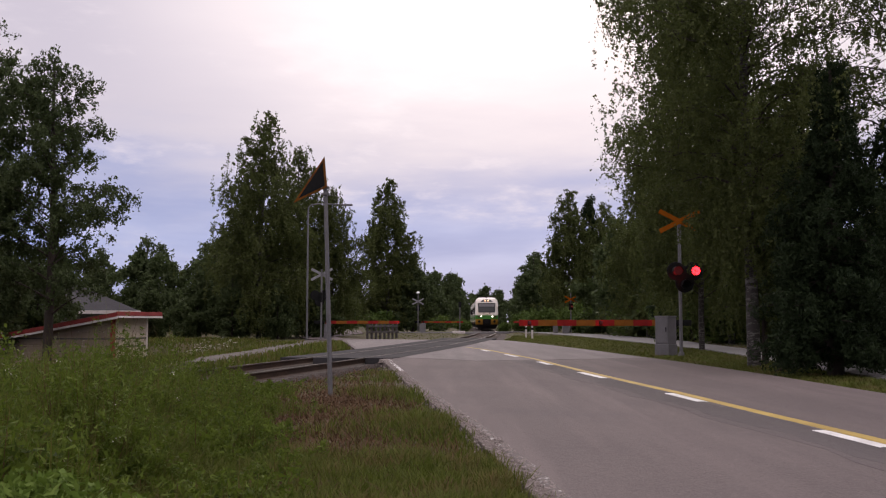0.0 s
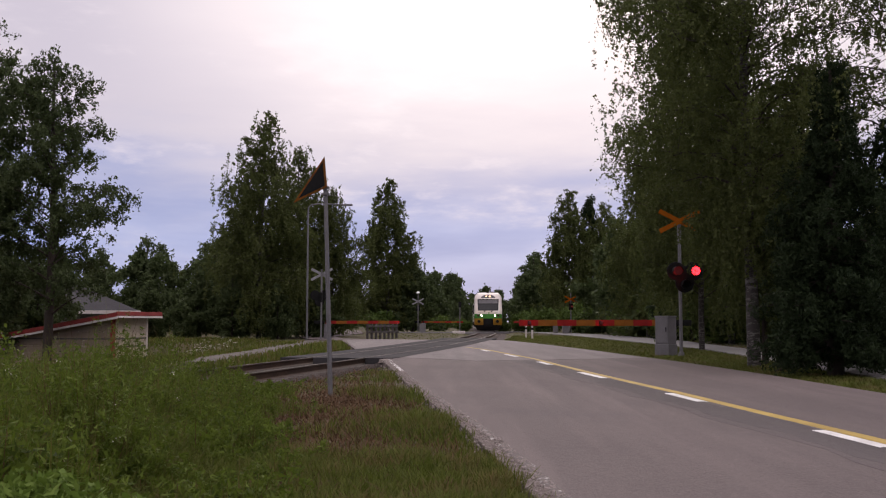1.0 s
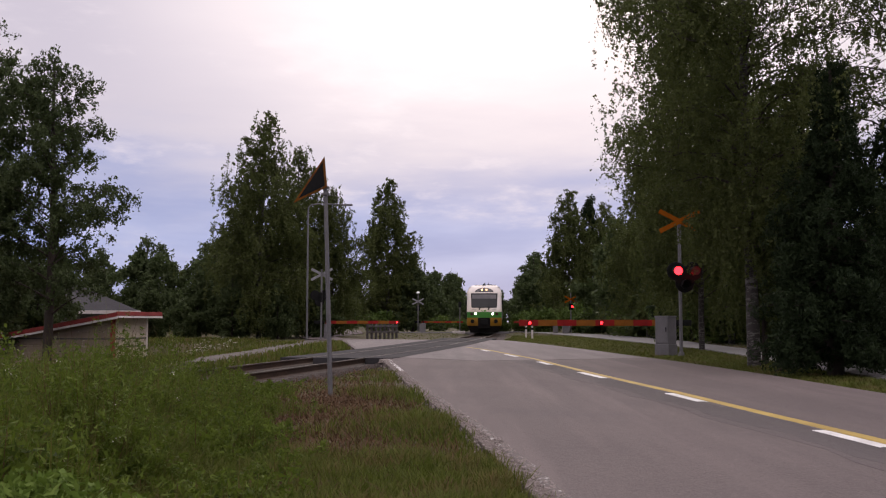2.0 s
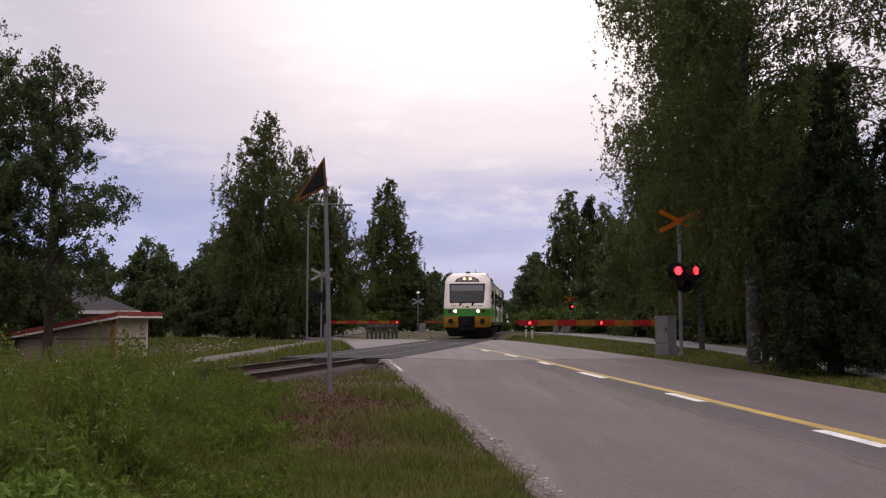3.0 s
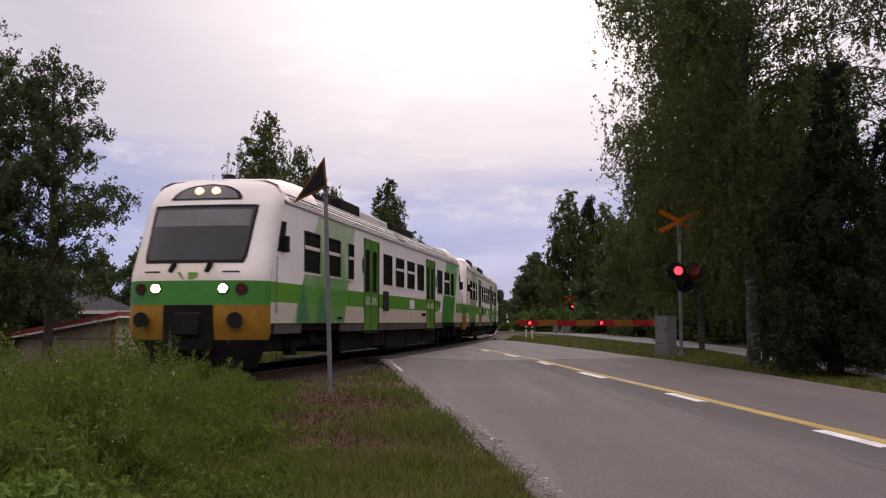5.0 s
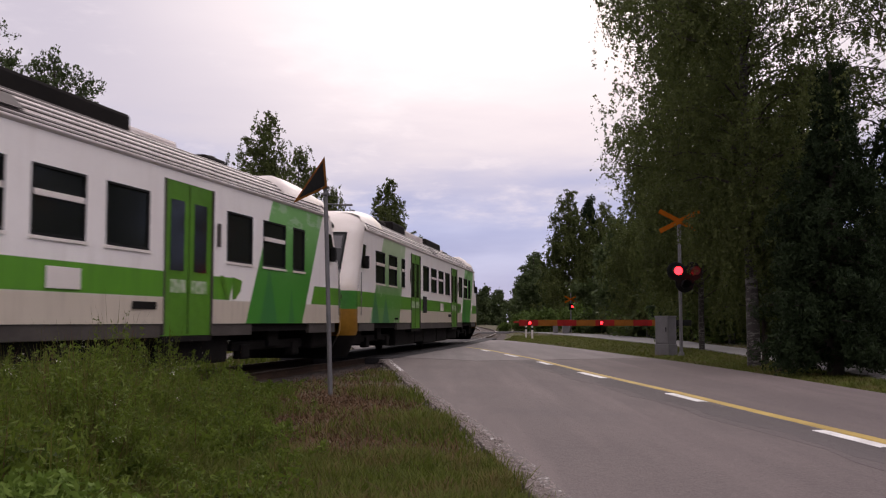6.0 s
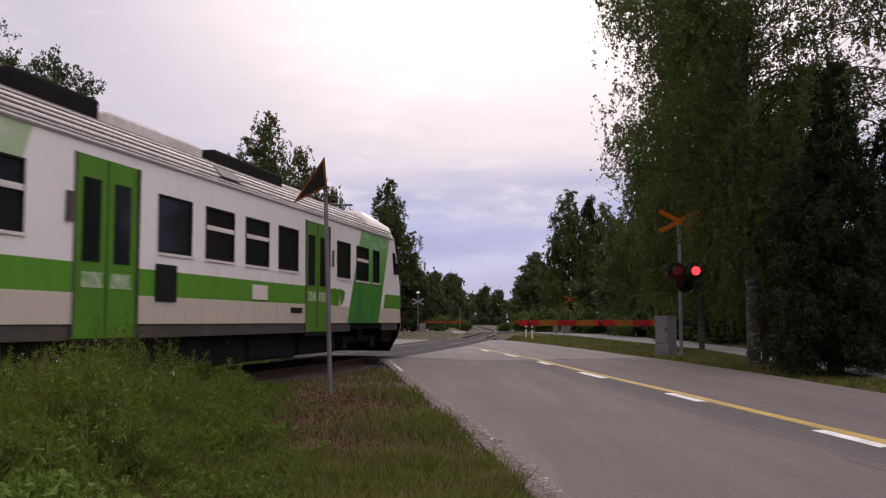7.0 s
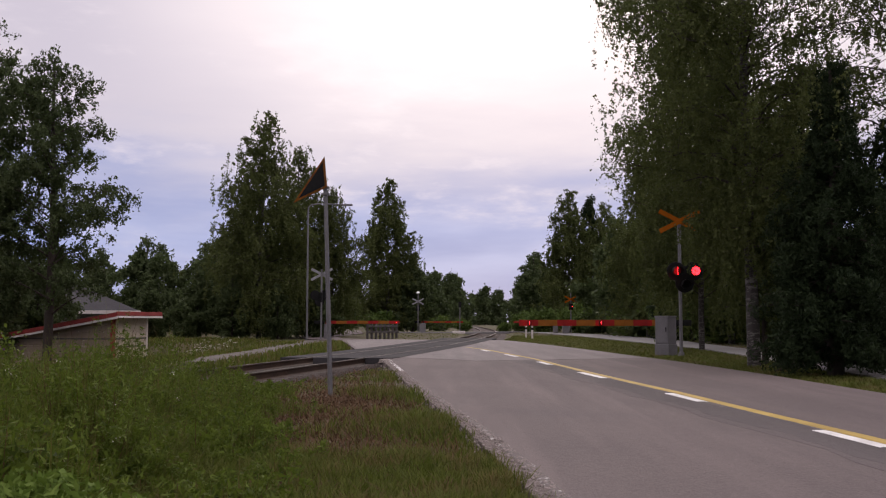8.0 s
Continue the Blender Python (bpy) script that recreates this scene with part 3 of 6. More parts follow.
def build_trees():
    weeping = "tall weeping birch with dark green hanging twigs"
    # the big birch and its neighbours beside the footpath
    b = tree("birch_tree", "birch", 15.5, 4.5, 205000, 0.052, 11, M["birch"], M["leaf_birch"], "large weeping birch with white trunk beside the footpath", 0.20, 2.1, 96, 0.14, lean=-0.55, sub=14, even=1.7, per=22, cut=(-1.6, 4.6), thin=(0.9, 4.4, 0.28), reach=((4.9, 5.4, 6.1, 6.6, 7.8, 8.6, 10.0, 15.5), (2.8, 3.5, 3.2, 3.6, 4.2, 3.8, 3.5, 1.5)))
    b.matrix_world = pose(7.66, 23.5, -0.1, 0, 0, 0)
    b = tree("birch_tree", "column", 16.0, 3.2, 105000, 0.075, 12, M["birch"], M["leaf_birch"], weeping + " behind another birch", 0.12, 2.2, 80, 0.09, sub=12, even=2.6, per=24, floor=0.5)
    b.matrix_world = pose(9.9, 36.5, -0.1)
    b = tree("birch_tree", "birch", 14.5, 3.0, 30000, 0.055, 13, M["birch"], M["leaf_birch"], "thin-crowned birch with sky between the twigs", 0.24, 1.4, 50, 0.11, sub=9, per=24, twigs=2)
    b.matrix_world = pose(11.3, 23.0, -0.1, 0, 0, 75)
    s = tree("spruce_tree", "spruce", 6.7, 1.6, 80000, 0.034, 14, M["bark"], M["needle"], "dark dense spruce with low drooping boughs", 0.05, 0.42, 96, 0.15, sub=14, tight=0.02, long=4.2, floor=0.3)
    s.matrix_world = pose(8.05, 19.6, -0.1)
    s = tree("spruce_tree", "spruce", 6.7, 2.0, 42000, 0.038, 15, M["bark"], M["needle"], "dark spruce at the edge of the footpath", 0.05, 0.40, 90, 0.16, sub=14, tight=0.02, long=4.2, floor=0.5)
    s.matrix_world = pose(11.0, 22.6, -0.1)
    s = tree("birch_tree", "birch", 6.6, 1.9, 60000, 0.05, 16, M["bark"], M["leaf_birch"], "young birch with low hanging twigs", 0.12, 1.2, 46, 0.07, sub=9, even=2.0, per=24, floor=0.75)
    s.matrix_world = pose(8.3, 24.6, -0.1)
    # the broad-leaved trees in front of the house
    a = tree("broadleaf_tree", "alder", 13.0, 2.75, 40000, 0.085, 27, M["bark"], M["leaf_alder"], "broad-leaved tree with open airy crown by the shed", 0.16, 0.34, 54, 0.17, sub=9, tight=0.045, even=0.9, twigs=2)
    a.matrix_world = pose(-15.75, 38.0, -1.0)
    a = tree("broadleaf_tree", "alder", 14.2, 2.3, 40000, 0.09, 22, M["bark"], M["leaf_alder"], "broad-leaved tree with dark crown near the house", 0.06, 0.35, 56, 0.18, sub=9, tight=0.05, even=1.5)
    a.matrix_world = pose(-18.7, 39.0, -1.0)
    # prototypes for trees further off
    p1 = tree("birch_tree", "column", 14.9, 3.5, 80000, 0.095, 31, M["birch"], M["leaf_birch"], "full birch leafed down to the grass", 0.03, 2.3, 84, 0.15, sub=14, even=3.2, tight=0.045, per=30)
    p1.matrix_world = pose(-12.0, 62.0, -0.1)
    tagged(p1, group="trees by the line")
    p2 = tree("birch_tree", "column", 16.2, 3.5, 56000, 0.135, 32, M["birch"], M["leaf_birch"], "slender birch with a pointed crown", 0.04, 2.6, 72, 0.16, sub=14, even=3.0, tight=0.045, per=28)
    p2.matrix_world = pose(-5.8, 100.0, -0.1)
    p3 = tree("broadleaf_tree", "column", 9.5, 3.1, 12500, 0.25, 33, M["bark"], M["leaf_alder"], "dark rounded tree in the belt of woods", 0.02, 0.8, 44, 0.16, sub=9, even=1.8, twigs=12)
    p3.matrix_world = pose(-30.0, 96.0, -0.1)
    p4 = tree("spruce_tree", "spruce", 15.5, 2.6, 24000, 0.19, 34, M["bark"], M["needle"], "tall narrow dark spruce", 0.04, 0.5, 70, 0.18)
    p4.matrix_world = pose(16.2, 106.0, -0.1)
    p5 = tree("broadleaf_tree", "column", 9.5, 2.9, 6500, 0.36, 35, M["bark"], M["leaf_alder"], "far dark green tree at the end of the line", 0.02, 0.9, 40, 0.16, even=1.8, twigs=12)
    p5.matrix_world = pose(-24.0, 128.0, -0.1)
    g = "trees by the line"
    place(p1, -10.4, 68.0, 0.93, 2.0, g, "full birch standing behind another")
    place(p1, -8.15, 70.0, 0.74, 5.1, g, "shorter birch beside the street lamp")
    place(p1, -13.6, 66.0, 0.66, 4.0, g, "shorter birch at the edge of the gravel lane")
    for x, y, s in ((-13.4, 60.5, 0.42), (-10.4, 60.0, 0.36), (-16.0, 62.0, 0.46), (-8.4, 64.0, 0.4), (-19.5, 63.0, 0.4)):
        place(p3, x, y, s, x, g, "young dark tree filling the gap between birches")
    for x, y, s in ((-20.6, 44.0, 0.55), (-25.0, 49.0, 0.6), (-22.6, 46.0, 0.42), (-19.6, 46.0, 0.5)):
        place(p3, x, y, s, x, "garden trees", "dark garden tree before the bungalow")
    place(p3, -3.2, 101.0, 0.86, 1.0, g)
    for x, y, s, turn in ((-36, 100, 0.9, 0.3), (-42, 104, 0.86, 1.3), (-33, 112, 1.05, 2.0), (-26, 104, 1.0, 3.1), (-22, 92, 0.95, 4.0), (-18, 84, 0.92, 5.2), (-47, 96, 0.8, 0.9), (-52, 90, 0.95, 2.2), (-16, 100, 0.9, 2.9)):
        place(p3, x, y, s, turn, "woods beyond the gardens")
    for x, y, s, turn in ((-1.6, 165, 1.05, 0.2), (1.2, 178, 1.1, 1.1), (-6, 160, 0.9, 2.5), (-10, 150, 1.0, 3.5), (-14, 140, 0.8, 4.4), (3.0, 215, 1.2, 0.6), (-4, 200, 1.1, 2.7), (-18, 190, 1.0, 1.7), (-26, 180, 1.0, 5.1), (-36, 170, 0.9, 3.3)):
        place(p5, x, y, s, turn, "far trees along the line")
    for x, y, s, turn in ((12.6, 285, 1.25, 0.0), (15.5, 270, 1.1, 1.4), (9.0, 300, 1.1, 2.4), (18, 230, 1.0, 4.0), (5.0, 310, 1.2, 3.0)):
        place(p5, x, y, s, turn, "far trees along the line")
    # the dark wood behind the footpath
    for x, y, s, turn in ((13.4, 101, 0.93, 0.5), (17.6, 103, 0.86, 1.9), (19.5, 92, 0.8, 2.6)):
        place(p2, x, y, s, turn, "wood behind the footpath", "birch in a dark wood edge")
    for x, y, s, turn in ((10.7, 112, 0.92, 0.4), (12.0, 118, 1.0, 1.0), (15.5, 84, 1.05, 2.2), (16.5, 74, 1.1, 3.0), (17.0, 64, 1.2, 3.9), (17.6, 54, 1.2, 4.8), (16.6, 45, 1.1, 5.5), (17.4, 36, 0.72, 0.9), (18.5, 29, 0.62, 1.5), (15.0, 28, 0.60, 2.0), (15.0, 130, 0.9, 2.8), (13.4, 148, 0.85, 1.2)):
        place(p3, x, y, s, turn, "wood behind the footpath")
    for x, y, s, turn in ((14.6, 56, 0.75, 0.3), (15.4, 40, 0.8, 2.0), (18.6, 82, 0.7, 1.1)):
        place(p4, x, y, s, turn, "wood behind the footpath")
    place(p1, 14.2, 47, 0.95, 1.0, "wood behind the footpath", "birch leafed to the ground behind the path")
    place(p1, 14.2, 66, 0.80, 2.4, "wood behind the footpath", "birch leafed to the ground behind the path")
    # woods behind the camera close the place
    for x, y, s in ((-20, -30, 1.3), (-10, -38, 1.4), (4, -45, 1.4), (16, -34, 1.3), (24, -16, 1.3), (24, 4, 1.2), (-30, -12, 1.3), (-34, 10, 1.2)):
        place(p5, x, y, s, x, "woods behind")
    q = bush("bush", 4.0, 2.6, 3600, 0.22, 41, M["bush"], "light green bush at the wood's edge")
    q.matrix_world = pose(14.8, 50, -0.1)
    for x, y, s in ((14.8, 58, 1.0), (14.4, 70, 0.9), (13.2, 92, 1.0), (10.6, 99, 0.9), (9.2, 106, 0.8), (-6.5, 98, 0.8), (-0.6, 112, 0.7), (2.2, 110, 0.5), (-23, 60, 0.6), (13.2, 33, 0.6), (13.0, 27, 0.55), (7.0, 108, 0.4)):
        place(q, x, y, s, x + y, "bushes")


# ---- grass and weeds ----
def blades(rng, x, y, z, h, wide, bend=0.35):
    """Curved grass blades of two quads each."""
    k = len(x)
    a = rng.uniform(0, 2 * math.pi, k)
    d = np.column_stack([np.cos(a), np.sin(a), 0 * a])
    side = np.column_stack([-np.sin(a), np.cos(a), 0 * a]) * (np.zeros(k) + wide)[:, None] * 0.5
    foot = np.column_stack([x, y, z])
    b = (bend * rng.uniform(0.2, 1.2, k) * h)[:, None]
    up = np.array([0, 0, 1.0])
    mid = foot + up * (0.55 * h)[:, None] + d * b * 0.3
    tip = foot + up * h[:, None] * 0.97 + d * b
    v = np.stack([foot - side, foot + side, mid + side * 0.8, mid - side * 0.8, tip + side * 0.15, tip - side * 0.15], 1).reshape(-1, 3)
    i = np.arange(k)[:, None] * 6
    f = np.concatenate([i + np.array([0, 1, 2, 3]), i + np.array([3, 2, 4, 5])])
    return v, f


def fan(rng, k, near, far, left, right, power=1.0):
    """Points strewn over the wedge before the eye, thinning with distance."""
    y = near * (far / near) ** (rng.uniform(0, 1, k) ** power)
    return y * rng.uniform(left, right, k), y


def build_grass():
    rng = np.random.default_rng(5)
    x, y = fan(rng, 190000, 3.6, 32, -0.52, 0.16)
    edge = road_left(y) - 0.11 + 0.05 * np.sin(y * 1.9) + 0.04 * np.sin(y * 5.1) - np.abs(rng.normal(0, 0.09, len(y)))
    off = x - line_x(y)
    patch = np.array([noise.noise((a * 0.55, b * 0.55, 0.0)) for a, b in zip(x, y)])
    bare = np.exp(-(((x + 1.45) / 1.15) ** 2 + ((y - 12.8) / 4.2) ** 2)) + 0.45 * np.exp(-(((x + 1.9) / 1.3) ** 2 + ((y - 16.6) / 1.2) ** 2))
    ok = (x < edge) & (off > 1.25) & (rng.uniform(-0.6, 0.6, len(x)) < 1.3 * patch + 0.46 - 1.35 * bare)
    x, y, patch, off = x[ok], y[ok], patch[ok], off[ok]
    tall = np.clip((-0.25 - 0.15 * y - x) / 1.3, 0, 1) * np.clip((18 - y) / 6, 0.3, 1)
    clump = np.array([noise.noise((a * 2.1, b * 1.4, 5.0)) for a, b in zip(x, y)])
    h = (0.05 + (0.10 + 0.10 * np.clip(clump + 0.2, 0, 1)) * rng.uniform(0.3, 1, len(x)) + 0.45 * tall * rng.uniform(0.3, 1, len(x))) * (1 + 0.4 * patch)
    h *= np.clip((off - 1.2) / 3.0, 0.25, 1)
    v, f = blades(rng, x, y, ground_z(x, y) - 0.02, h, 0.006 + 0.0007 * y, 0.75)
    tagged(raw("meadow_grass", v, f, M["grass"]), "rough green verge grass of uneven height", "grass", kind="stuff")
    x, y = fan(rng, 70000, 3.8, 24, -0.34, 0.14)
    bare = np.exp(-(((x + 1.4) / 1.1) ** 2 + ((y - 12.2) / 4.0) ** 2)) + 0.7 * np.exp(-(((x + 0.5) / 0.4) ** 2 + ((y - 8.3) / 1.5) ** 2))
    ok = (x < road_left(y) - 0.35) & (x - line_x(y) > 1.9) & (rng.uniform(0, 1, len(x)) < 0.20 + 0.6 * bare)
    x, y = x[ok], y[ok]
    v, f = blades(rng, x, y, ground_z(x, y) - 0.02, 0.03 + 0.13 * rng.uniform(0, 1, len(x)) ** 2, 0.006 + 0.0007 * y, 1.3)
    tagged(raw("dry_grass", v, f, M["dry"]), "dry reddish brown dead grass", "grass", kind="stuff")
    x, y = rng.uniform(-9, 1.0, 9000), rng.uniform(-14, 3.8, 9000)
    ok = x < road_left(y) - 0.35
    x, y = x[ok], y[ok]
    keep = (np.hypot(x, y) > 0.8) & ((y < 2.6) | (abs(x) > 0.60 * y))
    x, y = x[keep], y[keep]
    v, f = blades(rng, x, y, ground_z(x, y) - 0.02, rng.uniform(0.08, 0.30, len(x)), 0.02)
    tagged(raw("bank_grass", v, f, M["grass"]), "rough green grass on the bank behind", "grass", kind="stuff")
    y = rng.uniform(22, 60, 34000)
    x = line_x(y) - 2.2 - 22 * rng.uniform(0, 1, len(y)) ** 1.4
    ok = (abs(x + 6.7) > 0.65) & ~((x > -10.5) & (y > 51)) & ((x < road_left(y) - 0.15) | (y < 24))
    x, y = x[ok], y[ok]
    v, f = blades(rng, x, y, ground_z(x, y) - 0.02, rng.uniform(0.08, 0.26, len(x)), 0.045, 0.6)
    tagged(raw("garden_grass", v, f, M["grass"]), "uneven yellowish green grass by the gardens", "grass", kind="stuff")
    y = 12 * (75 / 12) ** rng.uniform(0, 1, 60000)
    near_path = np.interp(y, (2, 18, 22, 29, 37, 50, 64, 86), (8.0, 8.33, 8.66, 9.5, 10.2, 10.2, 10.2, 9.4))
    side = np.where(y < 54, road_right(y) + 0.04, line_x(y) + 2.3)
    x = side + (near_path - 0.05 - side) * rng.uniform(0, 1, len(y))
    v, f = blades(rng, x, y, ground_z(x, y) - 0.01, 0.02 + 0.07 * rng.uniform(0, 1, len(x)) ** 2, 0.007 + 0.0007 * y, 1.2)
    tagged(raw("roadside_grass", v, f, M["grass"]), "short olive grass between road and footpath", "grass", kind="stuff")
    # verges beyond the road and round the crossing
    x, y = fan(rng, 52000, 10, 110, -0.35, 0.62, 0.8)
    lane = (x > -7.15) & (x < -6.05) & (y < 58)
    yard = (x < 3.6) & (y > 48) & (y < 60)
    far_road = (x < -5) & (x > -10.5 - 0.1 * (y - 58)) & (y > 52)
    path_near = np.interp(y, (2, 18, 22, 29, 37, 50, 64, 86, 100), (8.0, 8.33, 8.66, 9.5, 10.2, 10.2, 10.2, 9.4, 8.0))
    path_far = np.interp(y, (2, 18, 23.5, 29, 37, 53, 75, 92, 101), (10.1, 10.4, 10.7, 11.2, 11.9, 13.3, 13.6, 11.4, 9.2))
    ok = ((x > road_right(y) + 0.05) | (y > 56) | ((x < line_x(y) - 1.9) & ((x < road_left(y) - 0.15) | (y < 24)))) & ((x < path_near) | (x > path_far)) & ~lane & ~yard & ~far_road & (abs(x - line_x(y)) > 1.9)
    ok &= ~((y > 91) & (y < 97) & (x < 8))
    x, y = x[ok], y[ok]
    v, f = blades(rng, x, y, ground_z(x, y) - 0.02, 0.03 + 0.07 * rng.uniform(0, 1, len(x)) ** 1.5, 0.008 + 0.0009 * y, 1.1)
    tagged(raw("verge_grass", v, f, M["grass"]), "short green and yellowish verge grass", "grass", kind="stuff")


def build_weeds():
    """Tall leafy weeds filling the bank between the camera and the railway."""
    rng = np.random.default_rng(6)
    x, y = fan(rng, 10500, 3.4, 17, -0.56, -0.06)
    line = -0.42 - 0.150 * y
    ok = (x < line + rng.normal(0, 0.25, len(x))) & (x - line_x(y) > 2.0)
    tuft = np.array([noise.noise((a * 2.3, b * 1.5, 7.0)) for a, b in zip(x, y)])
    ok &= tuft + rng.normal(0, 0.10, len(x)) > -0.06
    x, y, tuft = x[ok], y[ok], tuft[ok]
    clump = np.array([noise.noise((a * 1.1, b * 0.8, 2.0)) for a, b in zip(x, y)])
    hh = (0.96 + 0.45 * clump + 1.15 * tuft) * (0.22 + 0.38 * np.clip((line[ok] - x) / 1.3, 0, 1)) * rng.uniform(0.65, 1.12, len(x)) * np.clip((20.5 - y) / 8, 0.3, 1)
    per = 62
    w = rng.uniform(0.1, 1, (len(x), per)) ** 0.7
    a = rng.uniform(0, 2 * math.pi, (len(x), per))
    r = (0.085 * (1.15 - w) + 0.012) * rng.uniform(0.3, 1.1, (len(x), per))
    lean = rng.normal(0, 0.12, (len(x), 1, 2))
    cx = x[:, None] + r * np.cos(a) + lean[:, :, 0] * w
    cy = y[:, None] + r * np.sin(a) + lean[:, :, 1] * w
    cz = ground_z(x, y)[:, None] + hh[:, None] * w
    c = np.stack([cx, cy, cz], -1).reshape(-1, 3)
    v, f = quads(rng, c, 0.0155, 0.0, 3.0, True, 0.5)
    tagged(raw("tall_weeds", v, f, M["weed"]), "dense tall green weeds on the bank", "weeds", kind="stuff")
    v, f = blades(rng, np.repeat(x, 2) + rng.normal(0, 0.05, 2 * len(x)), np.repeat(y, 2), np.repeat(ground_z(x, y), 2), np.repeat(hh, 2) * rng.uniform(0.8, 1.25, 2 * len(x)), 0.008, 0.25)
    tagged(raw("weed_stalks", v, f, M["grass"]), "upright green stalks among the weeds", "weeds", kind="stuff")
    k = rng.integers(0, len(x), 1500)
    v, f = blades(rng, x[k], y[k], ground_z(x[k], y[k]), hh[k] * rng.uniform(0.9, 1.35, 1500), 0.006, 0.35)
    tagged(raw("seed_heads", v, f, M["dry"]), "thin pale grass stalks gone to seed", "grass", kind="stuff")
    x, y = fan(rng, 60, 4.2, 14, -0.5, -0.1)
    ok = (x < -0.9 - 0.12 * y) & (x - line_x(y) > 2.2)
    x, y = x[ok], y[ok]
    c = np.repeat(np.column_stack([x, y, ground_z(x, y) + rng.uniform(0.55, 0.95, len(x))]), 5, 0)
    v, f = quads(rng, c + rng.normal(0, 0.016, c.shape), 0.009, 0.6, 1.0)
    tagged(raw("wild_flowers", v, f, M["flower"]), "small white wild flowers among the weeds", "flowers", kind="stuff")
    x, y = rng.uniform(-11.4, -9.4, 70), rng.uniform(40, 45, 70)
    c = np.repeat(np.column_stack([x, y, ground_z(x, y) + rng.uniform(0.3, 0.6, 70)]), 6, 0)
    v, f = quads(rng, c + rng.normal(0, 0.05, c.shape) * np.array([1, 1, 0.3]), 0.034, 0.6, 1.0)
    tagged(raw("umbel_flowers", v, f, M["flower"]), "white umbel flowers at the garden edge", "flowers", kind="stuff")
    v, f = blades(rng, x, y, ground_z(x, y), np.full(70, 0.45), 0.03, 0.2)
    tagged(raw("umbel_stalks", v, f, M["grass"]), "green stalks under white umbels", "weeds", kind="stuff")
    # broad bright leaves low in front
    c = np.column_stack([np.zeros(3200), np.zeros(3200), 0.53 - 0.45 * rng.uniform(0, 1, 3200) ** 2])
    c[:, :2] = np.array([-1.45, 3.1]) + rng.normal(0, 1, (3200, 2)) * np.array([0.30, 0.14])
    c[:, 2] -= 0.5 * ((c[:, 0] + 1.45) ** 2 + (c[:, 1] - 3.1) ** 2) + 0.05 * np.sin(c[:, 0] * 14) * np.cos(c[:, 1] * 11)
    v, f = quads(rng, c[:2800], 0.024, 0.6, 1.9)
    tagged(raw("bright_leaf_clump", v, f, M["bright_weed"]), "bright green broad-leaved seedlings in front", "weeds", kind="stuff")
    rose = bush("flowering_bush", 1.6, 1.5, 2600, 0.07, 44, M["weed"], "purple flowering bush among the weeds")
    rose.matrix_world = pose(-9.45, 19.4, -0.62)
    k = 150
    c = np.column_stack([rng.normal(0, 0.30, k), rng.normal(0, 0.30, k), rng.uniform(0.7, 1.45, k)])
    v, f = quads(rng, c, 0.05, 0.0, 1.0)
    raw("blossoms", v, f, M["lilac"], rose, "purple blossoms")
    # loose stones along the crumbled road edge
    k = 2600
    y = 3.5 * (26 / 3.5) ** rng.uniform(0, 1, k)
    x = road_left(y) - np.abs(rng.normal(0.06, 0.10, k)) + 0.04
    r = rng.uniform(0.005, 0.022, (k, 1)) * (0.7 + 0.03 * y[:, None])
    base = np.column_stack([x, y, np.interp(road_left(y) - x, (0, 0.15, 0.4), (0.003, -0.012, -0.09))])
    octa = np.array([(1, 0, 0), (0, 1, 0), (-1, 0, 0), (0, -1, 0), (0, 0, 0.8), (0, 0, -0.8)])
    v = (base[:, None, :] + octa[None] * r[:, :, None] * rng.uniform(0.6, 1.3, (k, 6, 1))).reshape(-1, 3)
    tri = np.array([(0, 1, 4), (1, 2, 4), (2, 3, 4), (3, 0, 4), (1, 0, 5), (2, 1, 5), (3, 2, 5), (0, 3, 5)])
    f = (np.arange(k)[:, None, None] * 6 + tri[None]).reshape(-1, 3)
    tagged(raw("edge_stones", v, f, M["stones"]), "loose pale gravel along the road edge", "gravel", kind="stuff")
    # dead leaves and scraps on the bare patch
    q = 9000
    x, y = rng.normal(-1.35, 0.75, q), rng.normal(12.4, 2.6, q)
    ok = (x < road_left(y) - 0.3) & (x - line_x(y) > 1.5) & (y > 5)
    x, y = x[ok], y[ok]
    c = np.column_stack([x, y, ground_z(x, y) + rng.uniform(0.005, 0.05, len(x))])
    v, f = quads(rng, c, 0.028, 0.9, 1.5, False, 0.0)
    tagged(raw("leaf_litter", v, f, M["dry"]), "brown dead leaves and scraps on bare ground", "litter", kind="stuff")
    # loose stones on the ballast shoulder and the bare ground beside the rails
    k = 6500
    at, w = rng.uniform(-1.0, 26.0, k), 1.2 + np.abs(rng.normal(0.3, 0.6, k))
    pp = np.array([side_line(q, ww) for q, ww in zip(at, w)])
    ok = pp[:, 0] < road_left(pp[:, 1]) - 0.1
    pp, w = pp[ok], w[ok]
    k = len(pp)
    h = np.maximum(ground_z(pp[:, 0], pp[:, 1]), np.interp(w, (1.55, 2.4), (-0.165, -0.42)))
    r = rng.uniform(0.018, 0.055, (k, 1))
    v = (np.column_stack([pp, h])[:, None, :] + octa[None] * r[:, :, None] * rng.uniform(0.5, 1.3, (k, 6, 1))).reshape(-1, 3)
    f = (np.arange(k)[:, None, None] * 6 + tri[None]).reshape(-1, 3)
    tagged(raw("ballast_stones", v, f, M["ballast"]), "loose dark stones along the rails", "gravel", kind="stuff")
    # pale stones and litter on the bare patch
    stones = bmesh.new()
    bmesh.ops.create_icosphere(stones, subdivisions=1, radius=0.03)
    for vert in stones.verts:
        vert.co *= random.uniform(0.7, 1.2)
        vert.co.z *= 0.6
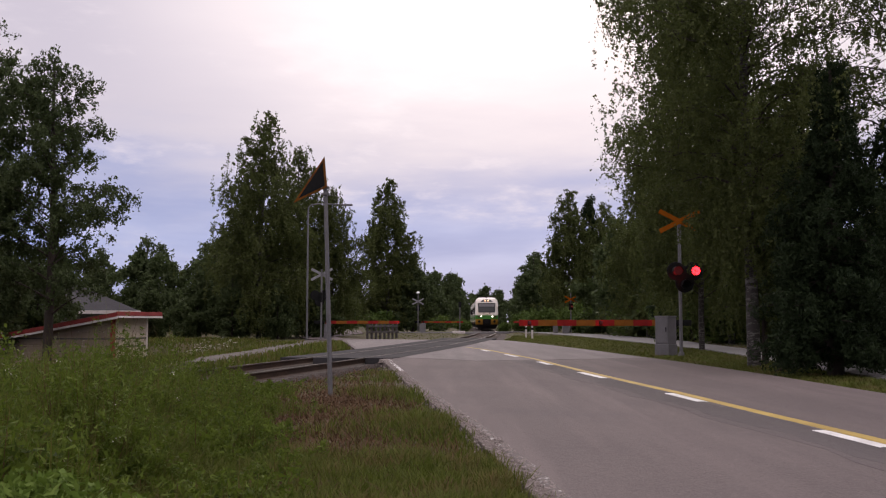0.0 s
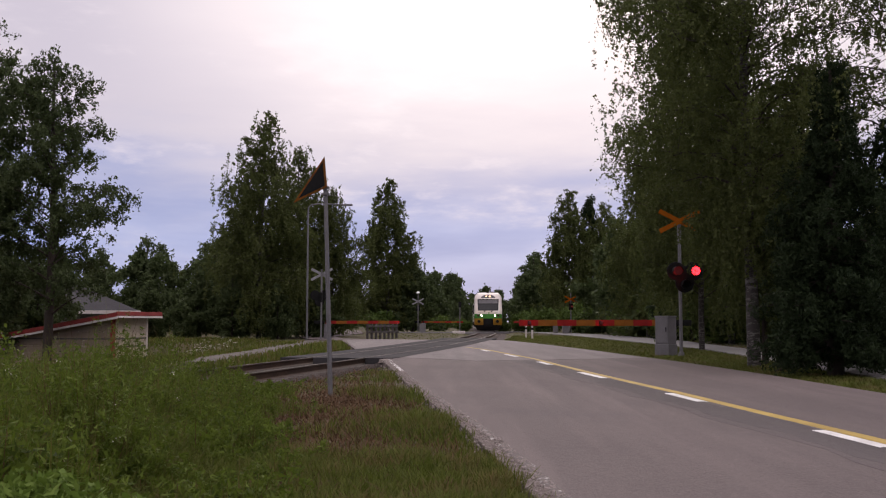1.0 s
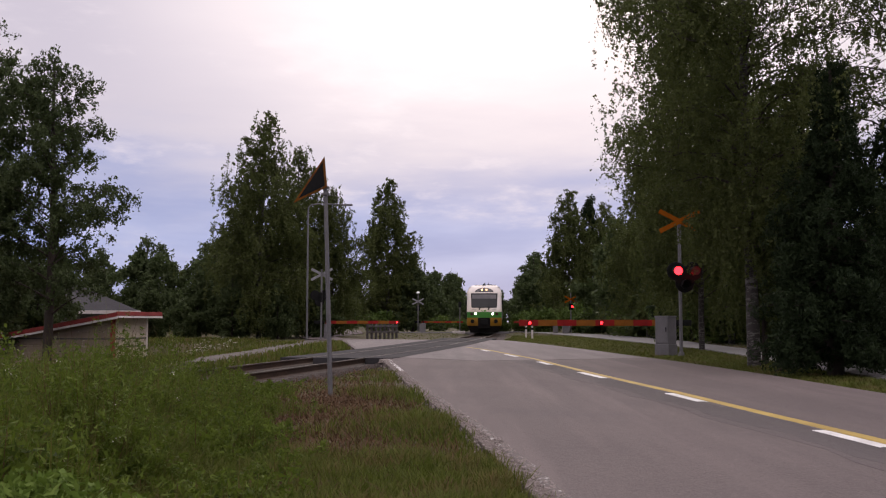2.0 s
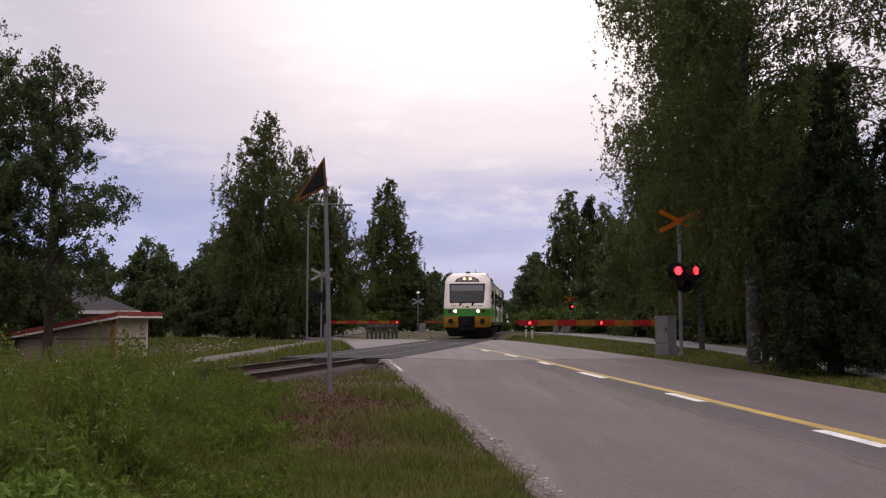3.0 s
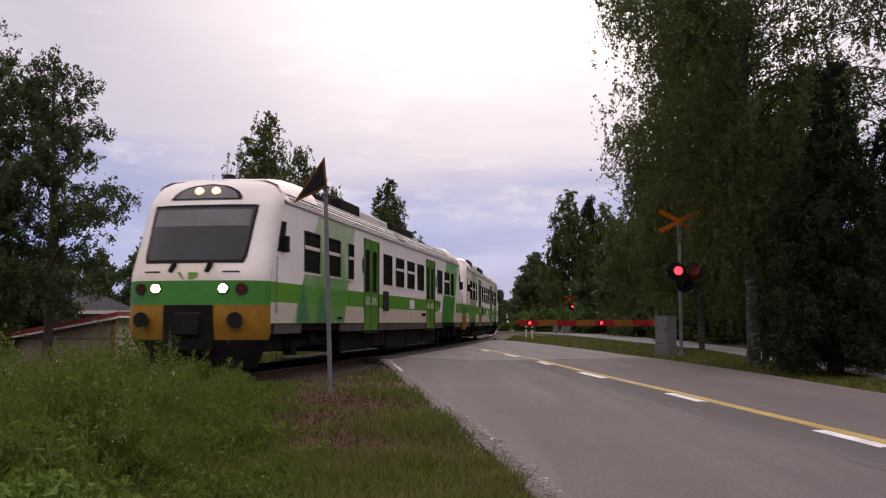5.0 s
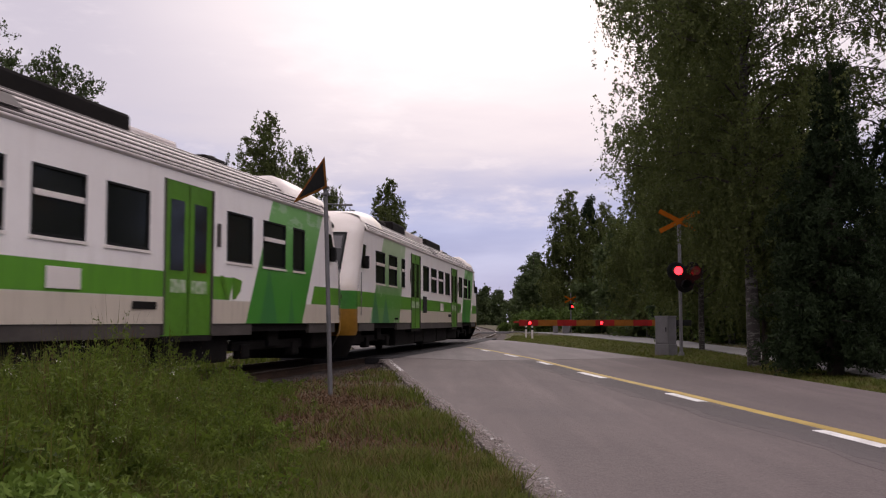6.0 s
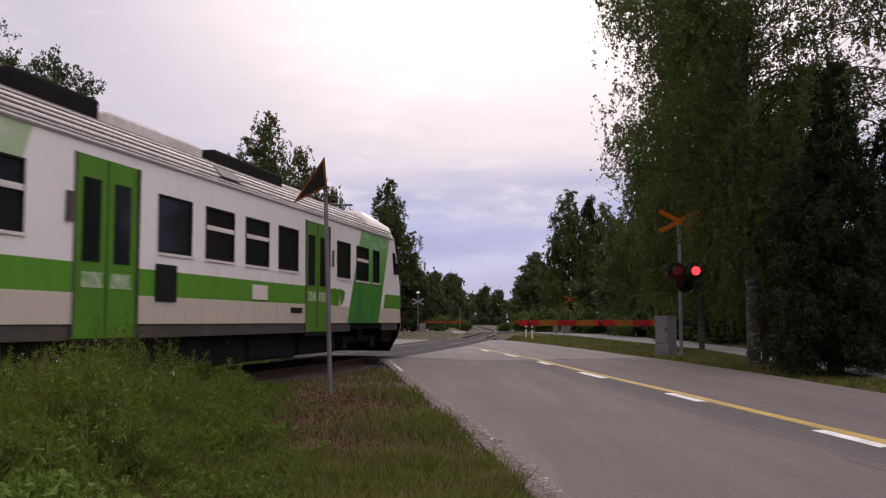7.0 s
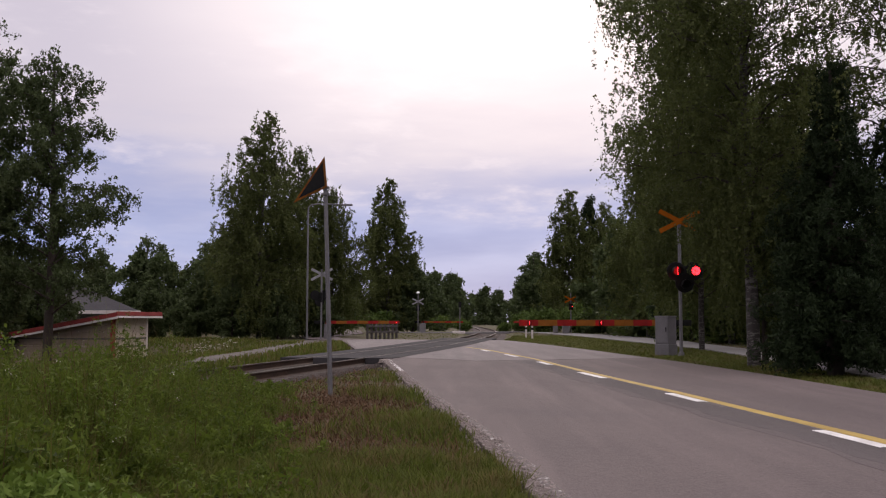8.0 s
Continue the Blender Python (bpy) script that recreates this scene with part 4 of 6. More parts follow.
    me = finish("stone", stones, M["gravel"])
    for _ in range(70):
        yy = random.uniform(9, 19)
        xx = random.uniform(-0.22, -0.05) * yy
        if xx < road_left(yy) - 0.4 and xx - line_x(yy) > 1.4:
            ob = tagged(new("stone", me), "small grey stone on bare ground", "stone", "stones on the bank")
            k = random.uniform(0.5, 1.6)
            ob.matrix_world = pose(xx, yy, float(ground_z(xx, yy)) + 0.01, 0, 0, random.uniform(0, 360)) @ Matrix.Diagonal((k, k, k, 1))


# ---- crossing equipment ----
def cross_arms(bm, z, span, wide, y):
    for a in (-27, 27):
        m = pose(0, y, z, 0, a, 0)
        box(bm, -span / 2, span / 2, -0.012, 0.012, -wide / 2, wide / 2, 0.004, m)
        y += 0.03
    return bm


SHIFT = 0.13  # the lamp board sits off the post's axis


def crossing_signal(x, y, turn, board, label, lit=True, height=4.3, arm_z=4.34):
    """Post with a crossed board over a dark lamp hood with two red lamps."""
    root = empty("crossing_signal", pose(x, y, -0.1, 0, 0, turn), label, "crossing signal", "crossing signals")
    bm = rod(bmesh.new(), (0, 0, -0.1), (0, 0, height), 0.055)
    rod(bm, (0, 0, -0.05), (0, 0, 0.18), 0.11, 0.09, 12)
    part("post", bm, M["steel"], root)
    part("crossed_board", cross_arms(bmesh.new(), arm_z, 1.45, 0.15, -0.085), M[board], root, "crossed warning boards")
    bm = bmesh.new()
    for px, pz in ((SHIFT - 0.27, 2.74), (SHIFT + 0.27, 2.74), (SHIFT, 2.36)):
        rod(bm, (px, -0.06, pz), (px, -0.10 - 0.002 * pz, pz), 0.30, 0.29, 24)
    box(bm, SHIFT - 0.28, SHIFT + 0.28, -0.099, -0.061, 2.35, 2.9, 0.01)
    box(bm, -0.05, 0.05, -0.07, 0.06, 2.3, 2.9)
    part("backboard", bm, M["dark_paint"], root, "black lamp backboard")
    for k, (px, pz, mat) in enumerate(((SHIFT - 0.28, 2.74, "red"), (SHIFT + 0.28, 2.74, "red"), (SHIFT, 2.32, None))):
        bm = bmesh.new()
        rod(bm, (px, -0.12, pz), (px, -0.20, pz), 0.145, 0.145, 18)
        hood = bmesh.new()
        for a in range(13):
            t0, t1 = radians(-10 + a * 200 / 13), radians(-10 + (a + 1) * 200 / 13)
            q = [hood.verts.new((px + 0.15 * math.cos(t), yy, pz + 0.15 * math.sin(t))) for t, yy in ((t0, -0.2), (t1, -0.2), (t1, -0.42), (t0, -0.42))]
            hood.faces.new(q)
        part("hood", hood, M["dark_paint"], root)
        housing = part("lamp", bm, M["dark_paint"], root)
        lens = rod(bmesh.new(), (px, -0.2, pz), (px, -0.225, pz), 0.125, 0.11, 18)
        part("lens", lens, M["red_dim"] if (lit and mat) else M["dark_paint"], housing, "dark lens")
        if lit and mat:
            flasher("blink_disc", pose(px, -0.37, pz), 0.135, k, root)
    return root


FLASHERS = []


def flasher(name, m, r, late, parent):
    """An added disc, lit on one face and dark on the other; turning on its upright axis imitates the lamp's flashing.
    """
    bm = rod(bmesh.new(), (0, 0.004, 0), (0, -0.010, 0), r, r * 0.9, 18)
    disc = part(name, bm, M["red_on"], parent, "added red glowing disc that turns to imitate the lamp's flashing")
    part("disc_back", rod(bmesh.new(), (0, 0.005, 0), (0, 0.012, 0), r, r * 0.9, 18), M["red_dim"], disc, "dark red back of the disc")
    disc.matrix_local = m
    FLASHERS.append((disc, m.copy(), late))


def relay_cabinet(x, y, turn):
    root = empty("relay_cabinet", pose(x, y, -0.1, 0, 0, turn), "grey metal relay cabinet on a concrete foot", "cabinet")
    part("body", box(bmesh.new(), -0.27, 0.27, -0.20, 0.20, 0.42, 1.28, 0.015), M["grey_paint"], root)
    part("lid", box(bmesh.new(), -0.285, 0.285, -0.215, 0.215, 1.28, 1.33, 0.012), M["grey_paint"], root)
    part("plinth", box(bmesh.new(), -0.29, 0.29, -0.22, 0.22, 0.0, 0.42, 0.02), M["grey_paint"], root)
    d = part("door", box(bmesh.new(), -0.24, 0.24, -0.215, -0.202, 0.47, 1.24, 0.005), M["grey_paint"], root)
    part("handle", box(bmesh.new(), 0.17, 0.20, -0.24, -0.216, 0.82, 0.96, 0.005), M["dark_paint"], d)


def barrier(x, y, turn, length, label, lamps, z=1.0, deep=0.2, back=False):
    """A lowered boom in red and yellow fields, pointing along its own -x."""
    root = empty("barrier_boom", pose(x, y, -0.1, 0, 0, turn), label, "barrier", "crossing barriers")
    part("pedestal", box(bmesh.new(), -0.18, 0.22, -0.18, 0.18, 0, 1.0, 0.02), M["grey_paint"], root)
    part("pivot", rod(bmesh.new(), (0.0, -0.24, z + 0.1), (0.0, 0.2, z + 0.1), 0.1), M["dark_paint"], root)
    part("counterweight", box(bmesh.new(), 0.25, 0.85, -0.3, -0.2, z, z + 0.2, 0.02), M["dark_paint"], root)
    n = max(3, round(length / 0.62))
    for k in range(n):
        a, b = 0.15 - (k + 1) * length / n, 0.15 - k * length / n
        part("boom_field", box(bmesh.new(), a, b, -0.27, -0.22, z + 0.1 - deep / 2, z + 0.1 + deep / 2, 0.006), M["red_board" if (n - k) % 2 else "boom_yellow"], root)
    for d in lamps:
        h = part("boom_lamp", box(bmesh.new(), -d - 0.05, -d + 0.05, -0.33, -0.271, z + 0.1 - 0.06, z + 0.1 + 0.06, 0.01), M["dark_paint"], root)
        y0, y1 = (-0.22, -0.20) if back else (-0.33, -0.345)
        part("lens", rod(bmesh.new(), (-d, y0, z + 0.1), (-d, y1, z + 0.1), 0.045, 0.04, 12), M["red_dim"], h, "dark red lens")
        flasher("blink_disc", pose(-d, y1 + (0.04 if back else -0.04), z + 0.1, 0, 0, 180 if back else 0), 0.05, 0, root)
    return root


def leaning_sign(x, y):
    """A steel post that leans, with a triangular plate seen from behind."""
    root = empty("warning_sign", pose(x, y, -0.1, 0, -1.9, 0), "leaning steel post with tilted black triangular plate edged in orange", "road sign")
    part("post", rod(bmesh.new(), (0, 0, -0.2), (0, 0, 3.18), 0.036, 0.031, 12), M["steel"], root)
    for nm, k, y0, y1, mat, lab in (("rim", 1.0, -0.075, -0.050, "rusty_orange", "worn orange rim"), ("plate", 0.78, -0.082, -0.072, "dark_paint", "dark plate")):
        bm = bmesh.new()
        pts = [(0.005, 3.61), (-0.50, 2.95), (0.035, 3.15)]
        cx, cz = sum(p[0] for p in pts) / 3 + (0.028 if k < 1 else 0), sum(p[1] for p in pts) / 3
        rows = [[bm.verts.new((cx + (px - cx) * k, yy - 0.35 * (cx + (px - cx) * k), cz + (pz - cz) * k)) for px, pz in pts] for yy in (y0, y1)]
        bm.faces.new(rows[0])
        bm.faces.new(rows[1][::-1])
        for i in range(3):
            j = (i + 1) % 3
            bm.faces.new((rows[0][i], rows[1][i], rows[1][j], rows[0][j]))
        bmesh.ops.recalc_face_normals(bm, faces=bm.faces[:])
        part(nm, bm, M[mat], root, lab)
    for z in (3.05, 3.15):
        part("clamp", box(bmesh.new(), -0.06, 0.06, -0.06, 0.05, z - 0.015, z + 0.015, 0.003), M["steel"], root)


def street_lamp(x, y):
    root = empty("street_lamp", pose(x, y, -0.1), "slim grey street lamp with a long arm", "street lamp")
    part("mast", rod(bmesh.new(), (0, 0, -0.2), (0, 0, 8.0), 0.07, 0.05), M["steel"], root)
    bm = bmesh.new()
    pts = [(0, 0, 8.0), (0.05, 0, 8.25), (0.25, 0, 8.38), (0.7, 0, 8.42), (2.2, 0, 8.38)]
    for a, b in zip(pts, pts[1:]):
        rod(bm, a, b, 0.04, 0.035, 8)
    part("arm", bm, M["steel"], root)
    part("head", box(bmesh.new(), 2.1, 2.75, -0.11, 0.11, 8.29, 8.41, 0.04), M["grey_paint"], root)


def path_signal(x, y, turn, board, label, lit):
    root = empty("path_signal", pose(x, y, -0.1, 0, 0, turn), label, "crossing signal", "footpath signals")
    part("post", rod(bmesh.new(), (0, 0, -0.1), (0, 0, 4.0), 0.05), M["steel"], root)
    part("crossed_board", cross_arms(bmesh.new(), 3.15, 1.25, 0.14, -0.08), M[board], root, "crossed warning boards")
    bm = bmesh.new()
    bmesh.ops.create_uvsphere(bm, u_segments=14, v_segments=8, radius=0.17, matrix=Matrix.Translation((0, 0, 4.05)) @ Matrix.Diagonal((1, 1, 0.6, 1)))
    part("bell", bm, M["white_on"], root, "pale rounded lamp cap", True)
    part("backboard", box(bmesh.new(), -0.2, 0.2, -0.1, -0.05, 2.2, 2.75, 0.02), M["dark_paint"], root)
    lamp = part("lamp", rod(bmesh.new(), (0.08, -0.1, 2.5), (0.08, -0.2, 2.5), 0.12), M["dark_paint"], root)
    part("lens", rod(bmesh.new(), (0.08, -0.2, 2.5), (0.08, -0.22, 2.5), 0.09), M["red_dim" if lit else "dark_paint"], lamp)
    if lit:
        flasher("blink_disc", pose(0.08, -0.32, 2.5), 0.09, 0, root)
    part("drive_box", box(bmesh.new(), -0.75, -0.15, -0.25, 0.25, 0, 0.95, 0.02), M["grey_paint"], root)


def fence(x0, y0, x1, y1):
    root = empty("timber_fence", Matrix(), "low grey timber fence with many posts beside the crossing", "fence")
    d = math.hypot(x1 - x0, y1 - y0)
    ang = math.degrees(math.atan2(y1 - y0, x1 - x0))
    n = 8
    for k in range(n):
        t = k / (n - 1)
        x, y = x0 + t * (x1 - x0), y0 + t * (y1 - y0)
        m = pose(x, y, -0.1, 0, 0, ang)
        part("post", box(bmesh.new(), -0.07, 0.07, -0.06, 0.06, -0.1, 1.0, 0.01, m), M["wood"], root)
    for z in (0.85, 0.5):
        m = pose(x0, y0, -0.1, 0, 0, ang)
        part("rail", box(bmesh.new(), -0.1, d + 0.1, -0.10, -0.062, z - 0.06, z + 0.06, 0.01, m), M["wood"], root)


def marker_post(x, y):
    root = empty("marker_post", pose(x, y, -0.1), "short white marker post with a dark band", "marker post", "marker posts")
    part("stake", box(bmesh.new(), -0.06, 0.06, -0.03, 0.03, -0.1, 1.0, 0.01), M["white_trim"], root)
    part("band", box(bmesh.new(), -0.065, 0.065, -0.036, 0.036, 0.6, 0.75, 0.004), M["dark_paint"], root)


def point_stand(x, y):
    root = empty("point_lever", pose(x, y, -0.1), "small white railway lever stand with a black foot", "lever stand")
    part("foot", box(bmesh.new(), -0.7, 0.5, -0.15, 0.15, 0.0, 0.25, 0.03), M["white_trim"], root)
    part("stem", rod(bmesh.new(), (0, 0, 0.2), (0, 0, 2.6), 0.045), M["steel"], root)
    part("head", box(bmesh.new(), -0.14, 0.14, -0.06, 0.06, 2.5, 3.0, 0.02), M["dark_paint"], root)


def shed():
    """Low shed with a single-pitch roof, red trim and cream boards."""
    root = empty("garden_shed", pose(-13.25, 38.3, -1.05, 0, 0, -15), "low cream board shed with red roof trim", "shed")
    W, D, H0, H1 = 4.8, 2.4, 2.25, 1.46
    # gable side runs along -x from the corner, the tall face along +y
    for k in range(8):
        z0, z1 = 0.0 + k * 0.28, 0.0 + (k + 1) * 0.28 - 0.012
        part("board", box(bmesh.new(), 0.0, 0.03, 0.0, D, z0, min(z1, H0 - 0.01), 0.004), M["cream"], root)
    part("end_wall", box(bmesh.new(), -0.06, 0.0, 0.02, D - 0.02, 0, H0 - 0.03), M["cream"], root)
    for k in range(8):
        z0, z1 = k * 0.28, (k + 1) * 0.28 - 0.012
        xa = -W if z1 <= H1 else max(-W, -W * (H0 - z1) / (H0 - H1))
        bm = bmesh.new()
        xb = -W if z0 <= H1 else max(-W, -W * (H0 - z0) / (H0 - H1))
        q = [(-0.02, z0), (-0.02, min(z1, H0)), (xa, z1), (xb, z0)]
        fr = [[bm.verts.new((x, yy, z)) for x, z in q] for yy in (-0.03, 0.0)]
        bm.faces.new(fr[0])
        bm.faces.new(fr[1][::-1])
        for i in range(4):
            j = (i + 1) % 4
            bm.faces.new((fr[0][i], fr[1][i], fr[1][j], fr[0][j]))
        bmesh.ops.recalc_face_normals(bm, faces=bm.faces[:])
        part("board", bm, M["cream_in_shade"], root)
    part("batten", box(bmesh.new(), -W + 0.3, -0.1, -0.055, -0.032, 1.37, 1.43, 0.005), M["wood"], root, "brown batten across the boards")
    part("batten", box(bmesh.new(), 0.032, 0.052, 0.1, D - 0.1, 1.37, 1.43, 0.005), M["wood"], root, "brown batten across the boards")
    part("batten", box(bmesh.new(), 0.032, 0.052, 0.1, D - 0.1, 1.05, 1.10, 0.005), M["wood"], root, "brown batten across the boards")
    part("back_wall", box(bmesh.new(), -W, 0, D - 0.05, D, 0, H1), M["cream"], root)
    part("low_wall", box(bmesh.new(), -W, -W + 0.06, 0.02, D - 0.02, 0, H1), M["cream"], root)
    part("corner_board", box(bmesh.new(), -0.09, 0.05, -0.05, 0.09, 0, H0 - 0.02, 0.006), M["red_trim"], root)
    part("corner_board", box(bmesh.new(), -0.02, 0.05, D - 0.09, D + 0.03, 0, H0 - 0.02, 0.006), M["white_trim"], root)
    slope = math.degrees(math.atan2(H0 - H1, W))
    m = pose(0, 0, H0, 0, -slope, 0)
    part("roof", box(bmesh.new(), -W - 0.7, 0.45, -0.4, D + 0.45, 0.02, 0.12, 0.01, m), M["red_trim"], root, "dark red roof sheet")
    part("fascia", box(bmesh.new(), -W - 0.7, 0.45, -0.44, -0.40, -0.02, 0.15, 0.006, m), M["red_trim"], root)
    part("fascia_trim", box(bmesh.new(), -W - 0.7, 0.45, -0.435, -0.402, -0.11, -0.024, 0.006, m), M["white_trim"], root, "white lower trim")
    part("fascia", box(bmesh.new(), 0.45, 0.49, -0.44, D + 0.45, 0.0, 0.17, 0.006, m), M["red_trim"], root)
    part("fascia_trim", box(bmesh.new(), 0.45, 0.48, -0.43, D + 0.45, -0.09, -0.004, 0.006, m), M["white_trim"], root, "white lower trim")


def house():
    root = empty("bungalow", pose(-27.6, 58.0, -1.1, 0, 0, 18), "low pale bungalow with a grey hipped roof", "house")
    W, D, H = 8.0, 4.5, 2.75
    part("wall", box(bmesh.new(), -W, W, -D, D, 0, H), M["house_wall"], root)
    bm = bmesh.new()
    e = [bm.verts.new(p) for p in ((-W - 0.7, -D - 0.7, H), (W + 0.7, -D - 0.7, H), (W + 0.7, D + 0.7, H), (-W - 0.7, D + 0.7, H))]
    r = [bm.verts.new(p) for p in ((-W + 5.8, 0, H + 2.9), (W - 5.8, 0, H + 2.9))]
    for q in ((e[0], e[1], r[1], r[0]), (e[1], e[2], r[1]), (e[2], e[3], r[0], r[1]), (e[3], e[0], r[0]), (e[3], e[2], e[1], e[0])):
        bm.faces.new(q)
    roof = part("roof", bm, M["roof_felt"], root, "grey tiled hipped roof")
    part("chimney", box(bmesh.new(), -0.4, 0.4, -0.3, 0.3, H + 2.2, H + 3.6, 0.02), M["grey_paint"], roof)
    part("eaves_board", box(bmesh.new(), -W - 0.72, W + 0.72, -D - 0.74, -D - 0.70, H - 0.16, H + 0.04), M["white_trim"], root)
    part("eaves_board", box(bmesh.new(), W + 0.70, W + 0.74, -D - 0.7, D + 0.7, H - 0.16, H + 0.04), M["white_trim"], root)
    for x in (-5.5, -1.5, 2.5, 6.0):
        w = part("window", box(bmesh.new(), x - 0.75, x + 0.75, -D - 0.05, -D - 0.003, 0.9, 2.1, 0.01), M["white_trim"], root)
        part("pane", box(bmesh.new(), x - 0.66, x + 0.66, -D - 0.06, -D - 0.052, 0.99, 2.01), M["glass"], w)


def build_equipment():
    leaning_sign(-1.66, 14.15)
    crossing_signal(7.55, 30.25, 2, "orange", "orange crossed boards over a red flashing crossing signal")
    relay_cabinet(7.22, 30.9, -52)
    barrier(7.5, 32.3, 4, 5.15, "lowered red and yellow barrier boom over the road", (2.25, 4.66))
    crossing_signal(-7.35, 57.5, 176, "sign_grey", "crossing signal seen from its grey back", lit=False, height=4.3, arm_z=4.0)
    barrier(-7.0, 57.9, 182, 4.5, "lowered red and yellow barrier boom across the far lane", (4.2,), deep=0.18, back=True)
    street_lamp(-8.35, 58.5)
    path_signal(11.55, 86.0, 3, "orange", "footpath signal with orange crossed boards and red lamp", True)
    path_signal(-2.5, 95.3, 178, "sign_grey", "footpath signal seen from its grey back", False)
    barrier(10.3, 87.5, 2, 4.0, "slim red and yellow footpath barrier boom", (), deep=0.16)
    barrier(-2.0, 96.5, 182, 4.2, "slim red and yellow footpath barrier boom", (), deep=0.16)
    fence(-4.65, 58.6, -3.05, 62.5)
    marker_post(5.75, 66.0)
    marker_post(5.85, 62.5)
    point_stand(1.6, 90.0)
    shed()
    house()


# ---- the railcars ----
HALF_W = 1.42


def end_u(z):
    """Where the flat side ends."""
    return np.interp(z, (0.0, 1.0, 1.9, 3.42, 3.8, 4.0), (11.70, 11.86, 11.84, 11.12, 10.75, 10.4))


def nose_u(z):
    return np.interp(z, (0.0, 0.6, 1.1, 1.9, 3.42, 3.72, 3.9, 3.97), (12.15, 12.36, 12.46, 12.42, 11.76, 11.56, 11.28, 10.9))


def width_at(z):
    return np.interp(z, (0.0, 0.45, 0.8, 3.42, 3.62, 3.80, 3.92, 3.97), (1.05, 1.25, 1.42, 1.40, 1.36, 1.27, 1.10, 0.92))


def nose_point(z, w, off=0.0):
    """A point on the rounded front at height z and sideways fraction w (-1 to 1)."""
    a, b, h = float(end_u(z)), float(nose_u(z)), float(width_at(z))
    k = max(0.0, 1 - abs(w) ** 2.7) ** (1 / 2.7)
    return Vector((a + (b - a) * k + off, w * h, z))


def nose_patch(bm, z0, z1, rows, w0=-1.0, w1=1.0, cols=28, off=0.0, shape=None):
    """A piece of the front's surface between two heights; shape(f) gives its half width at row fraction f."""
    grid = []
    for i in range(rows + 1):
        z = z0 + (z1 - z0) * i / rows
        k = shape(i / rows) if shape else 1.0
        line = []
        for j in range(cols + 1):
            w = w0 + (w1 - w0) * j / cols
            if w0 == -1.0 and w1 == 1.0 and not shape:
                w = math.sin(w * math.pi / 2)
            line.append(bm.verts.new(nose_point(z, w * k, off)))
        grid.append(line)
    for p, q in zip(grid, grid[1:]):
        for j in range(cols):
            bm.faces.new((p[j], p[j + 1], q[j + 1], q[j]))
    return bm


